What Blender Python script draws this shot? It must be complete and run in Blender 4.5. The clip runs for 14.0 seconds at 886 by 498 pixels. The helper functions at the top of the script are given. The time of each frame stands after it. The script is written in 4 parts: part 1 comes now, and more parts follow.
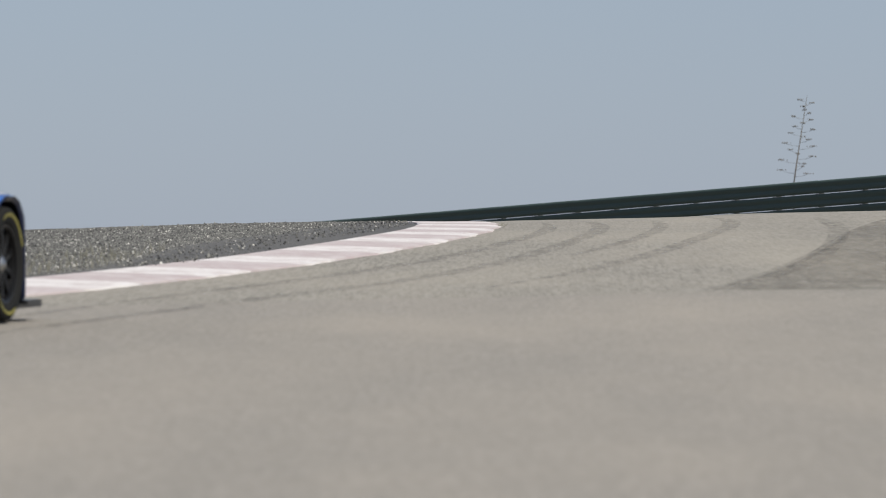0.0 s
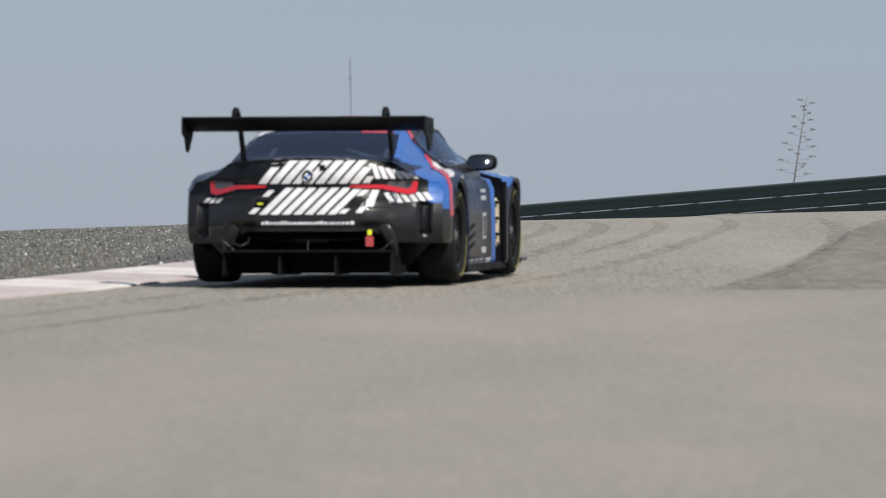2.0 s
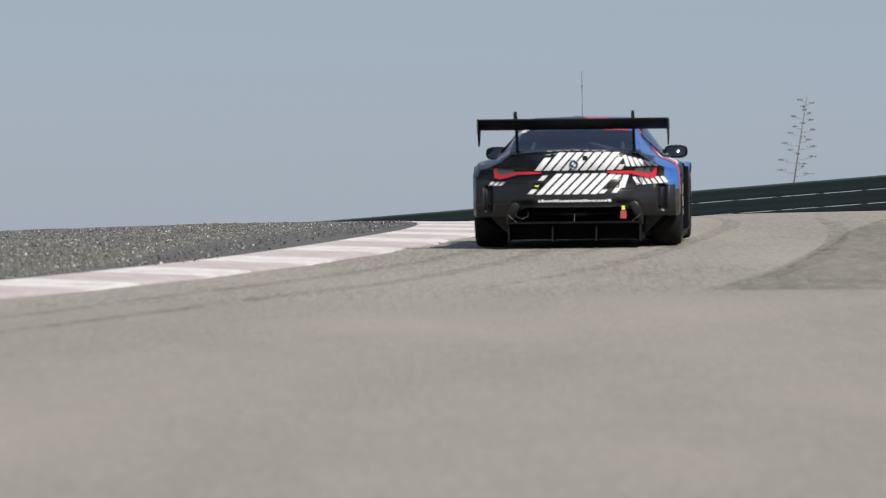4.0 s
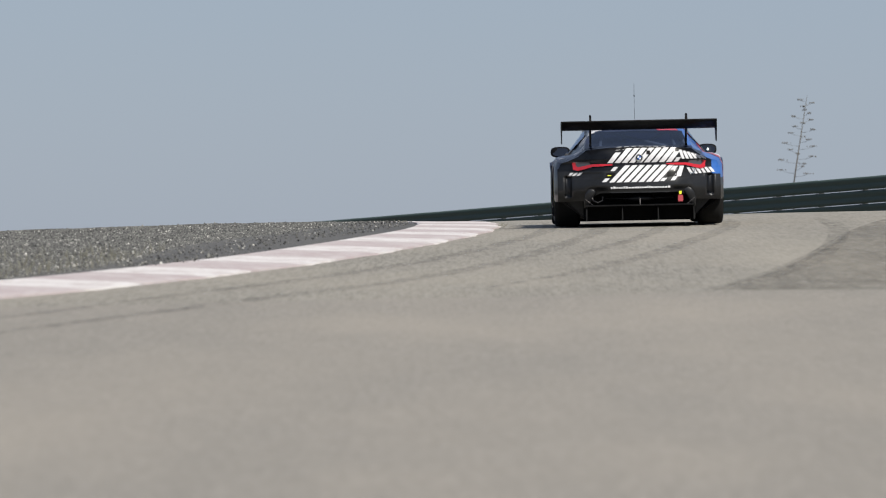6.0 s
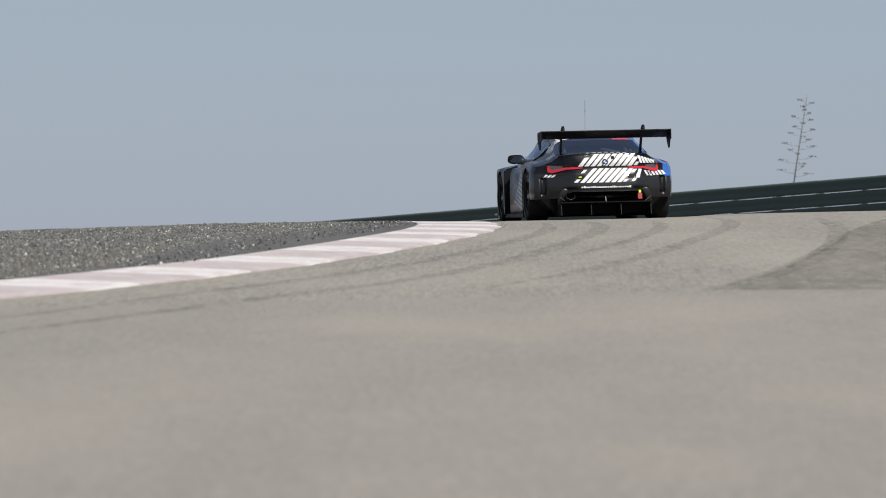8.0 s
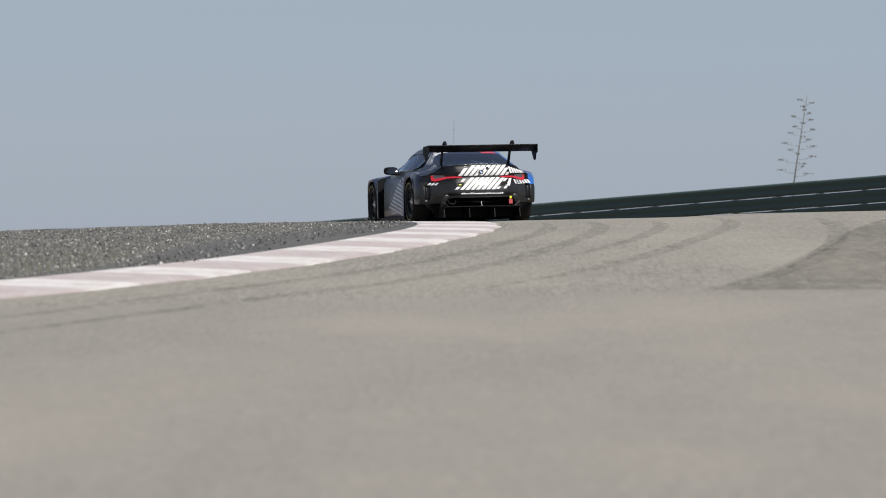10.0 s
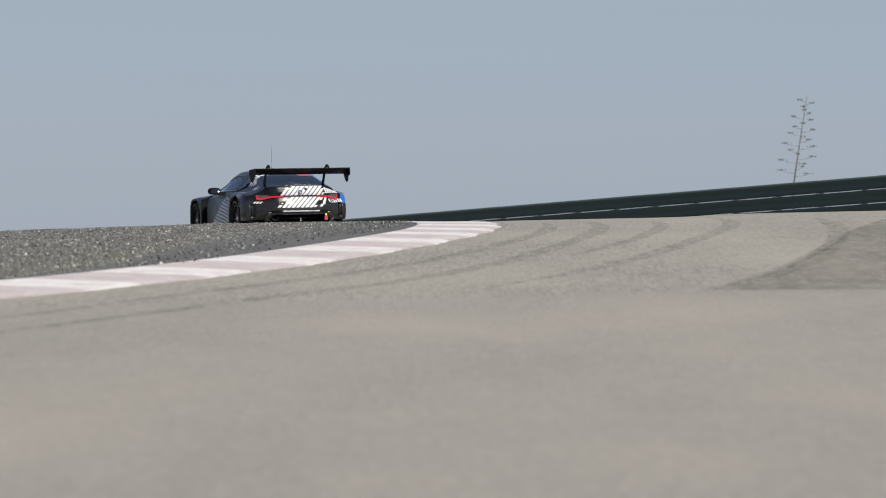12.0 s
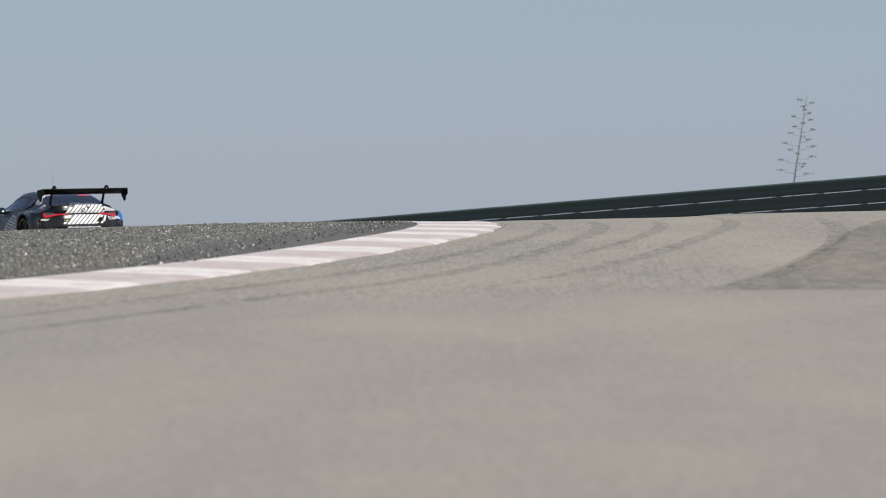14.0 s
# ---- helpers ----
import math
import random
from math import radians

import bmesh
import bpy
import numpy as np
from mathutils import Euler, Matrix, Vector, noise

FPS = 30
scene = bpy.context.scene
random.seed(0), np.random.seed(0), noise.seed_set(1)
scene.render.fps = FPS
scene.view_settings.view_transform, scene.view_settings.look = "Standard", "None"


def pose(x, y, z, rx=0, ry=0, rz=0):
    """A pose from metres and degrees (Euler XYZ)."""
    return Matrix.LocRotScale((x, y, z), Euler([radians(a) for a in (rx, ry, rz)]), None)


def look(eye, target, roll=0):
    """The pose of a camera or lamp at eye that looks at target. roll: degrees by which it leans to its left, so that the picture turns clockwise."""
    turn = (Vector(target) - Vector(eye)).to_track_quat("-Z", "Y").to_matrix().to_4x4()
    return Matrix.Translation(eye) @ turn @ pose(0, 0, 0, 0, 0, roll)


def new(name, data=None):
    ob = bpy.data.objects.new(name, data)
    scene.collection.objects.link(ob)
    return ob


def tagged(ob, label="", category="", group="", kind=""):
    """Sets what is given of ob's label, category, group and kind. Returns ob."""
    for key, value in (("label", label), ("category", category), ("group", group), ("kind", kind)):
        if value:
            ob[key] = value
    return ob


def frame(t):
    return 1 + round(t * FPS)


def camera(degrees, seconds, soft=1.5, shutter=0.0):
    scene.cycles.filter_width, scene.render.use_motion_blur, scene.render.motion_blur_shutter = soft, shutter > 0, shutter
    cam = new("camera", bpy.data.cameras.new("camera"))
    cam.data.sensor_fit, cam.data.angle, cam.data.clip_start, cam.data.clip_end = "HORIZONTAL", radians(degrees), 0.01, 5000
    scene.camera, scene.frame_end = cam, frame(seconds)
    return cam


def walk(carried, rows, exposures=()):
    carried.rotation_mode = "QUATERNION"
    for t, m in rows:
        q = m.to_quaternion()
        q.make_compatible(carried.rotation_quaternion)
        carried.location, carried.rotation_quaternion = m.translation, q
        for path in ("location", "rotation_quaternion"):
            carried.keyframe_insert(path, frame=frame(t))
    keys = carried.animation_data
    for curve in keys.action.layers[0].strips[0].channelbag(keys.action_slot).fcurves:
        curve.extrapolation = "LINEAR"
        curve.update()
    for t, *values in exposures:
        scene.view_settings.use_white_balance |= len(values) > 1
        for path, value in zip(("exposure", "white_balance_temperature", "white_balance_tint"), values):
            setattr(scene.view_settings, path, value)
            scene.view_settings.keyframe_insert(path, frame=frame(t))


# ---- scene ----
cam = camera(7.475, 14.0, soft=1.0)
EYE = 0.96                                   # lens above the asphalt, metres
cam.data.dof.use_dof = True
cam.data.dof.focus_distance = 102.0
cam.data.dof.aperture_fstop = 6.5
walk(cam, [(0.0, look((0, 0, EYE), (0, 100, EYE))), (14.0, look((0, 0, EYE), (0, 100, EYE)))])

# ---- daylight ----
SUN_ELEVATION, SUN_AZIMUTH = 40.5, 151.0     # degrees; azimuth clockwise from the line of sight
world = bpy.data.worlds.new("sky")
scene.world = world
world.use_nodes = True
wn = world.node_tree
sky = wn.nodes.new("ShaderNodeTexSky")
sky.sky_type, sky.sun_disc = "NISHITA", False
sky.sun_elevation, sky.sun_rotation = radians(SUN_ELEVATION), radians(SUN_AZIMUTH)
sky.altitude, sky.air_density, sky.dust_density, sky.ozone_density = 0, 1.0, 0.3, 5.0
background = wn.nodes["Background"]
background.inputs["Strength"].default_value = 0.0585
haze = wn.nodes.new("ShaderNodeMix")            # thin even summer haze over the sky's own gradient
haze.data_type = "RGBA"
haze.inputs[0].default_value = 0.72
haze.inputs[7].default_value = (4.32, 5.15, 6.86, 1)
wn.links.new(sky.outputs[0], haze.inputs[6])
wn.links.new(haze.outputs[2], background.inputs["Color"])
sun = new("sun", bpy.data.lights.new("sun", "SUN"))
sun.data.energy, sun.data.angle, sun.data.color = 4.95, radians(0.53), (1.0, 0.955, 0.87)
az, el = radians(SUN_AZIMUTH), radians(SUN_ELEVATION)
sun.matrix_world = look((60 * math.sin(az) * math.cos(el), 60 + 60 * math.cos(az) * math.cos(el), 60 * math.sin(el)), (0, 60, 0))
scene.view_settings.exposure = 0.35


# ---- materials ----
def material(name, colour, rough=0.6, metal=0.0, coat=0.0, spec=0.5):
    m = bpy.data.materials.new(name)
    m.use_nodes = True
    b = m.node_tree.nodes["Principled BSDF"]
    b.inputs["Base Color"].default_value = (*colour, 1)
    b.inputs["Roughness"].default_value = rough
    b.inputs["Metallic"].default_value = metal
    b.inputs["Coat Weight"].default_value = coat
    b.inputs["Coat Roughness"].default_value = 0.06
    b.inputs["Specular IOR Level"].default_value = spec
    return m


def node(m, kind, **values):
    n = m.node_tree.nodes.new(kind)
    for k, v in values.items():
        n.inputs[k].default_value = v
    return n


def link(m, a, b):
    m.node_tree.links.new(a, b)


def principled(m):
    return m.node_tree.nodes["Principled BSDF"]


def ramp(m, fac, stops):
    r = m.node_tree.nodes.new("ShaderNodeValToRGB")
    while len(r.color_ramp.elements) < len(stops):
        r.color_ramp.elements.new(0.5)
    for e, (p, c) in zip(r.color_ramp.elements, stops):
        e.position, e.color = p, (*c, 1)
    link(m, fac, r.inputs[0])
    return r.outputs[0]


def blend(m, fac, a, b, mode="MIX"):
    x = m.node_tree.nodes.new("ShaderNodeMix")
    x.data_type, x.blend_type = "RGBA", mode
    for value, sock in ((fac, x.inputs[0]), (a, x.inputs[6]), (b, x.inputs[7])):
        if isinstance(value, (int, float)):
            sock.default_value = value
        elif isinstance(value, tuple):
            sock.default_value = (*value, 1)
        else:
            link(m, value, sock)
    return x.outputs[2]


def place(m, scale=(1, 1, 1), what="Object"):
    c = m.node_tree.nodes.new("ShaderNodeTexCoord")
    p = m.node_tree.nodes.new("ShaderNodeMapping")
    p.inputs["Scale"].default_value = scale
    link(m, c.outputs[what], p.inputs[0])
    return p.outputs[0]


def grain(m, at, scale, detail=4.0, rough=0.6):
    n = node(m, "ShaderNodeTexNoise", Scale=scale, Detail=detail, Roughness=rough)
    link(m, at, n.inputs["Vector"])
    return n.outputs[0]


def bump(m, height, strength, distance):
    n = node(m, "ShaderNodeBump", Strength=strength, Distance=distance)
    link(m, height, n.inputs["Height"])
    link(m, n.outputs[0], principled(m).inputs["Normal"])


def asphalt(name, dark, light, patch, stretch=0.3, bite=0.12):
    m = material(name, light, 0.88, spec=0.3)
    at = place(m)
    fine = grain(m, place(m, (1, 0.3 * stretch, 1)), 30.0, 5.0, 0.85)
    mid = grain(m, place(m, (1, 0.4 * stretch, 1)), 4.2, 6.0, 0.7)
    wide = grain(m, place(m, (0.5, 0.12, 1)), 1.0, 3.0, 0.55)
    c = ramp(m, fine, [(0.48 - bite, dark), (0.48 + bite, light)])
    c = blend(m, ramp(m, mid, [(0.35, (0, 0, 0)), (0.75, (0.55, 0.55, 0.55))]), c, patch)
    c = blend(m, ramp(m, wide, [(0.38, (0, 0, 0)), (0.7, (0.5, 0.5, 0.5))]), c, (light[0] * 1.13, light[1] * 1.10, light[2] * 1.055))
    link(m, c, principled(m).inputs["Base Color"])
    bump(m, fine, 0.6, 0.012)
    return m


ASPHALT_OLD = asphalt("worn asphalt", (0.148, 0.137, 0.115), (0.27, 0.251, 0.217), (0.188, 0.174, 0.149), 0.12, 0.075)
ASPHALT_NEAR = asphalt("pale asphalt", (0.175, 0.162, 0.14), (0.268, 0.244, 0.213), (0.195, 0.181, 0.158))
ASPHALT_DARK = asphalt("dark asphalt strip", (0.035, 0.035, 0.036), (0.108, 0.105, 0.101), (0.07, 0.069, 0.068), 0.4)
EARTH = asphalt("dry stony earth", (0.11, 0.10, 0.085), (0.2, 0.18, 0.15), (0.16, 0.15, 0.12), 1.0)
BED = asphalt("gravel bed", (0.06, 0.058, 0.055), (0.12, 0.117, 0.11), (0.09, 0.087, 0.08), 1.0)


def worn_through(m, scale, stops):
    """Lets what lies below show where a noise has worn the layer away."""
    worn = grain(m, place(m, scale), 2.6, 5.0, 0.75)
    fade = ramp(m, worn, stops)
    clear = m.node_tree.nodes.new("ShaderNodeBsdfTransparent")
    mix = m.node_tree.nodes.new("ShaderNodeMixShader")
    link(m, fade, mix.inputs[0])
    link(m, clear.outputs[0], mix.inputs[1])
    link(m, principled(m).outputs[0], mix.inputs[2])
    link(m, mix.outputs[0], m.node_tree.nodes["Material Output"].inputs[0])
    return m


RUBBER_MARK = worn_through(material("tyre rubber on asphalt", (0.11, 0.104, 0.094), 0.8, spec=0.3), (3.0, 0.6, 1), [(0.40, (0, 0, 0)), (0.72, (0.40, 0.40, 0.40))])


def kerb_paint(name, paint, scuff):
    m = material(name, paint, 0.7, spec=0.3)
    wear = grain(m, place(m, (1.6, 0.5, 1)), 2.4, 6.0, 0.75)
    speck = grain(m, place(m), 60.0, 2.0)
    c = blend(m, ramp(m, wear, [(0.42, (0, 0, 0)), (0.66, (0.9, 0.9, 0.9))]), paint, scuff)
    c = blend(m, ramp(m, speck, [(0.55, (0, 0, 0)), (0.75, (0.35, 0.35, 0.35))]), c, (0.3, 0.26, 0.24))
    link(m, c, principled(m).inputs["Base Color"])
    bump(m, speck, 0.3, 0.004)
    return m


KERB_WHITE = kerb_paint("scuffed white kerb paint", (0.59, 0.56, 0.545), (0.43, 0.38, 0.365))
KERB_RED = kerb_paint("faded pink kerb paint", (0.385, 0.322, 0.317), (0.47, 0.43, 0.42))


def stones():
    m = material("loose grey stones", (0.13, 0.13, 0.125), 0.85, spec=0.3)
    g = m.node_tree.nodes.new("ShaderNodeNewGeometry")
    c = ramp(m, g.outputs["Random Per Island"], [(0.0, (0.015, 0.015, 0.016)), (0.2, (0.055, 0.055, 0.054)), (0.6, (0.10, 0.10, 0.095)), (0.9, (0.16, 0.158, 0.148)), (0.97, (0.24, 0.235, 0.22)), (0.98, (0.48, 0.47, 0.44)), (1.0, (0.5, 0.48, 0.44))])
    link(m, c, principled(m).inputs["Base Color"])
    return m


STONES = stones()
STRAW = material("dry straw grass", (0.15, 0.145, 0.118), 0.8, spec=0.2)


def painted_steel():
    m = material("dark green painted steel", (0.028, 0.045, 0.045), 0.6, spec=0.25)
    g = m.node_tree.nodes.new("ShaderNodeNewGeometry")
    n = grain(m, g.outputs["Position"], 1.6, 6.0, 0.65)
    link(m, ramp(m, n, [(0.3, (0.035, 0.056, 0.050)), (0.7, (0.050, 0.074, 0.066))]), principled(m).inputs["Base Color"])
    link(m, ramp(m, n, [(0.3, (0.55, 0.55, 0.55)), (0.7, (0.75, 0.75, 0.75))]), principled(m).inputs["Roughness"])
    return m


RAIL_PAINT = painted_steel()
POST_PAINT = material("weathered dark steel", (0.03, 0.035, 0.035), 0.6)
STALK = material("dried agave stalk", (0.10, 0.092, 0.082), 0.85, spec=0.2)
POD = material("dried seed pods", (0.13, 0.133, 0.137), 0.85, spec=0.2)


# ---- mesh helpers ----
def mesh_object(name, verts, faces, mat, parent=None, label="", smooth=False):
    me = bpy.data.meshes.new(name)
    me.from_pydata([tuple(v) for v in verts], [], [tuple(f) for f in faces])
    me.update()
    me.materials.append(mat)
    if smooth:
        me.polygons.foreach_set("use_smooth", [True] * len(me.polygons))
    ob = new(name, me)
    if parent:
        ob.parent = parent
    if label:
        tagged(ob, label)
    return ob


def part(name, bm, mat, parent, label="", smooth=False):
    """Links a bmesh as one mesh object under a thing or a part."""
    me = bpy.data.meshes.new(name)
    bmesh.ops.recalc_face_normals(bm, faces=bm.faces)
    bm.to_mesh(me)
    bm.free()
    for one in (mat if isinstance(mat, (list, tuple)) else [mat]):
        me.materials.append(one)
    if smooth:
        me.polygons.foreach_set("use_smooth", [True] * len(me.polygons))
    ob = new(name, me)
    ob.parent = parent
    if label:
        tagged(ob, label)
    return ob


# ---- the lie of the land ----
def hermite(keys):
    """A smooth curve through (at, value) keys."""
    at = np.array([k[0] for k in keys], float)
    val = np.array([k[1] for k in keys], float)
    slope = np.gradient(val, at)

    def f(q):
        q = np.clip(np.asarray(q, float), at[0], at[-1])
        i = np.clip(np.searchsorted(at, q, side="right") - 1, 0, len(at) - 2)
        h = at[i + 1] - at[i]
        s = (q - at[i]) / h
        return ((2 * s**3 - 3 * s**2 + 1) * val[i] + (s**3 - 2 * s * s + s) * h * slope[i]
                + (3 * s * s - 2 * s**3) * val[i + 1] + (s**3 - s * s) * h * slope[i + 1])
    return f


# height of the asphalt along the line of sight, below or above the lens: it climbs to a crest and drops away
profile = hermite([(-40, -1.4), (-6, -1.04), (0, -.96), (12, -.81), (24, -.67), (36, -.527), (42, -.440), (48, -.328), (54, -.227),
                   (60, -.116), (66, .003), (72, .108), (78, .188), (84, .265), (90, .333), (96, .378), (102, .404), (108, .418),
                   (114, .418), (119, .392), (124, .338), (130, .262), (136.5, .180), (140.5, .125), (152, -.04), (165, -.25),
                   (190, -.6), (240, -1.5), (400, -5.0), (900, -12.0)])
# inside edge of the asphalt, where the kerb begins: a left-hand bend over the crest
inside = hermite([(-10, -18.5), (10, -13.0), (20, -10.2), (30, -7.45), (40, -4.95), (47.5, -3.1), (56, -1.68), (64, -.58), (72, .2), (80, .6),
                  (86, .68), (92, .58), (98, .3), (104, -.15), (110, -.85), (118, -2.1), (126, -3.75), (134, -5.9), (144, -9.1), (152, -12.0)])
ROAD_WIDTH = 13.0


def bank(y):
    s = np.clip((np.asarray(y, float) - 40) / 45, 0, 1)
    return .003 + .018 * s * s * (3 - 2 * s)


def land(x, y):
    """Height of the asphalt's plane at x, y."""
    lift = np.clip((np.asarray(x, float) - 3.35) / 1.3, 0, 1) * np.clip((np.asarray(y, float) - 60) / 30, 0, 1)
    low = np.clip((1.1 - np.asarray(x, float)) / 1.2, 0, 1) * np.clip((np.asarray(y, float) - 78) / 20, 0, 1) * np.clip((124 - np.asarray(y, float)) / 14, 0, 1)
    return EYE + profile(y) + bank(y) * np.clip(x, -40, 40) + 0.032 * lift * lift * (3 - 2 * lift) - 0.028 * low * low * (3 - 2 * low)


RAIL_A, RAIL_B = Vector((10.45, 160.0)), Vector((-2.84, 185.0))    # two points of the guardrail in plan
RAIL_DIR = (RAIL_B - RAIL_A).normalized()


def rail_top(s):
    """Height of the guardrail's top edge, s metres along it from RAIL_A."""
    return EYE + 1.747 - 0.0335 * s


def verge(x, y):
    """Rise of the ground towards the guardrail."""
    dx, dy = np.asarray(x) - RAIL_A.x, np.asarray(y) - RAIL_A.y
    s = dx * RAIL_DIR.x + dy * RAIL_DIR.y
    off = dx * RAIL_DIR.y - dy * RAIL_DIR.x          # past the rail, away from the track
    k = np.clip((off + 9.0) / 8.0, 0, 1) * np.clip((np.asarray(y) - 120) / 25, 0, 1) * np.clip((70 - np.abs(s)) / 40, 0, 1)
    k = k * k * (3 - 2 * k)
    return k, EYE + 0.70 - 0.0345 * np.clip(s, -30, 45)


def ground_height(x, y):
    low = land(x, y) - np.where((np.abs(x) < 45) & (np.asarray(y) < 149), 0.10, 0.0)
    k, target = verge(x, y)
    return low * (1 - k) + np.minimum(target, low + 3) * k


def grid_object(name, xs, ys, height, mat):
    """A sheet over lists of x and y."""
    gx, gy = np.meshgrid(xs, ys)
    gz = height(gx, gy)
    verts = np.stack([gx, gy, gz], -1).reshape(-1, 3)
    n = len(xs)
    faces = [(j * n + i, j * n + i + 1, (j + 1) * n + i + 1, (j + 1) * n + i) for j in range(len(ys) - 1) for i in range(n - 1)]
    return mesh_object(name, verts.tolist(), faces, mat, smooth=True)


steps = [1.0 * k for k in range(-46, 47, 2)]
far = [60, 90, 140, 220, 400, 800, 1600, 3000]
ground = grid_object("ground", [-v for v in reversed(far)] + steps + far,
                     [-3000, -800, -200, -60] + [2.0 * k for k in range(-20, 116)] + [240, 260, 300, 360, 450, 600, 900, 1500, 3000, 4800],
                     ground_height, EARTH)
tagged(ground, "dry stony earth falling away beyond the crest", "ground", kind="structure")


def ribbon(name, left, right, y0, y1, rows, cols, mat, lift=0.0, crown=None):
    """A sheet between two plan curves, draped on the land."""
    verts, faces = [], []
    for j in range(rows + 1):
        for i in range(cols + 1):
            s = i / cols
            a, b = (y0(s), y1(s)) if callable(y0) else (y0, y1)
            y = a + (b - a) * j / rows
            x = float(left(y)) * (1 - s) + float(right(y)) * s
            verts.append((x, y, float(land(x, y)) + lift + (crown(s) if crown else 0.0)))
    n = cols + 1
    for j in range(rows):
        for i in range(cols):
            faces.append((j * n + i, j * n + i + 1, (j + 1) * n + i + 1, (j + 1) * n + i))
    return mesh_object(name, verts, faces, mat, smooth=True)


def seam(s):
    """Where the paler asphalt ends, by the share of the road's width."""
    x = -3.1 + ROAD_WIDTH * s
    return 47.2 + 0.75 * min(max(x, -5.0), 2.0)


outside = lambda y: inside(y) + ROAD_WIDTH
wide_left = lambda y: np.maximum(inside(y), -40)
road_near = ribbon("road", wide_left, outside, lambda s: -9.0, seam, 90, 26, ASPHALT_NEAR)
tagged(road_near, "pale smooth asphalt of the circuit climbing to the crest", "road", kind="structure")
road_far = ribbon("road", inside, outside, seam, lambda s: 151.0, 140, 26, ASPHALT_OLD)
tagged(road_far, "worn grey asphalt of the bend with tyre marks", "road", kind="structure")


# ---- kerb ----
KERB_WIDTH, KERB_RISE = 1.0, 0.055


def edge_at(y, off):
    """Point of the plan curve parallel to the road's inside edge, off metres towards the infield."""
    x = float(inside(y))
    t = Vector((float(inside(y + 0.2) - inside(y - 0.2)), 0.4)).normalized()
    return x - t.y * off, y + t.x * off


def kerb_block(y0, y1, mat, parent):
    rows = 10
    section = [(-0.02, -0.05), (0.0, 0.012), (0.12, 0.025), (0.55, 0.042), (0.95, KERB_RISE), (1.0, KERB_RISE - 0.012), (1.0, -0.06)]
    verts, faces = [], []
    for j in range(rows + 1):
        y = y0 + (y1 - y0) * j / rows
        for off, h in section:
            ragged = (0.03 * math.sin(1.35 * y) + 0.028 * math.sin(7.9 * y + 1.0) * math.sin(3.1 * y)) if off < 0.1 else 0.006 * math.sin(9.0 * y) if off > 0.9 else 0.0
            x, yy = edge_at(y, off * KERB_WIDTH + ragged)
            verts.append((x, yy, float(land(x, yy)) + h))
    n = len(section)
    for j in range(rows):
        for i in range(n - 1):
            faces.append((j * n + i, j * n + i + 1, (j + 1) * n + i + 1, (j + 1) * n + i))
    for j in (0, rows):
        faces.append([j * n + i for i in range(n)])
    return mesh_object("kerb_block", verts, faces, mat, parent)


def kerb():
    top = new("kerb")
    tagged(top, "low sloping concrete kerb painted in scuffed white and faded pink", "kerb", kind="structure")
    y, k = 31.8, 0
    while y < 128:
        slope = float(inside(y + 0.5) - inside(y - 0.5))
        length = (2.55 if k % 2 else 2.1) / math.hypot(1, slope)
        kerb_block(y + 0.006, y + length - 0.006, KERB_RED if k % 2 else KERB_WHITE, top)
        y += length
        k += 1


kerb()

strip_width = hermite([(30, 0.02), (52, 0.02), (55, 0.08), (60, 0.6), (66, 1.15), (75, 1.15), (90, 1.0), (130, 1.0), (152, 1.0)])


def infield_strip():
    verts, faces = [], []
    ys = np.arange(32, 130, 0.8)
    for y in ys:
        for off, h in ((0.98, 0.03), (1.0 + float(strip_width(y)) * 0.5, 0.05), (1.05 + float(strip_width(y)), 0.06)):
            x, yy = edge_at(y, off)
            verts.append((x, yy, float(land(x, yy)) + h))
    for j in range(len(ys) - 1):
        for i in range(2):
            faces.append((j * 3 + i, j * 3 + i + 1, (j + 1) * 3 + i + 1, (j + 1) * 3 + i))
    ob = mesh_object("pavement", verts, faces, ASPHALT_DARK, smooth=True)
    tagged(ob, "narrow dark asphalt strip behind the kerb", "pavement", kind="structure")


infield_strip()


# ---- gravel trap ----
def bed_height(x, y, off):
    s = np.clip(off / 1.5, 0, 1)
    rough = 0.012 * np.sin(x * 2.1 + y * 0.7) + 0.01 * np.sin(x * 0.9 - y * 1.3)
    return land(x, y) + 0.053 + (0.012 + rough) * s - 0.013 * np.clip(off, 0, 12)


def gravel():
    verts, faces = [], []
    ys = np.arange(32, 136, 0.8)
    offs = [0.0, 0.4, 1.0, 1.6, 2.5, 3.5, 5, 7, 9, 12, 16, 22]
    for y in ys:
        for o in offs:
            x, yy = edge_at(y, 1.0 + float(strip_width(y)) + o)
            verts.append((x, yy, float(bed_height(x, yy, o))))
    n = len(offs)
    for j in range(len(ys) - 1):
        for i in range(n - 1):
            faces.append((j * n + i, j * n + i + 1, (j + 1) * n + i + 1, (j + 1) * n + i))
    ob = mesh_object("gravel_bed", verts, faces, BED, smooth=True)
    tagged(ob, "dark bed of the gravel trap inside the bend", "gravel trap", kind="structure")


gravel()
STONE = [(0, 0, -0.8), (1, 0, -0.1), (0.1, 1, 0.1), (-1, 0.15, 0.0), (-0.1, -1, -0.05), (0.1, 0.05, 0.9)]
STONE_FACES = [(0, 2, 1), (0, 3, 2), (0, 4, 3), (0, 1, 4), (5, 1, 2), (5, 2, 3), (5, 3, 4), (5, 4, 1)]


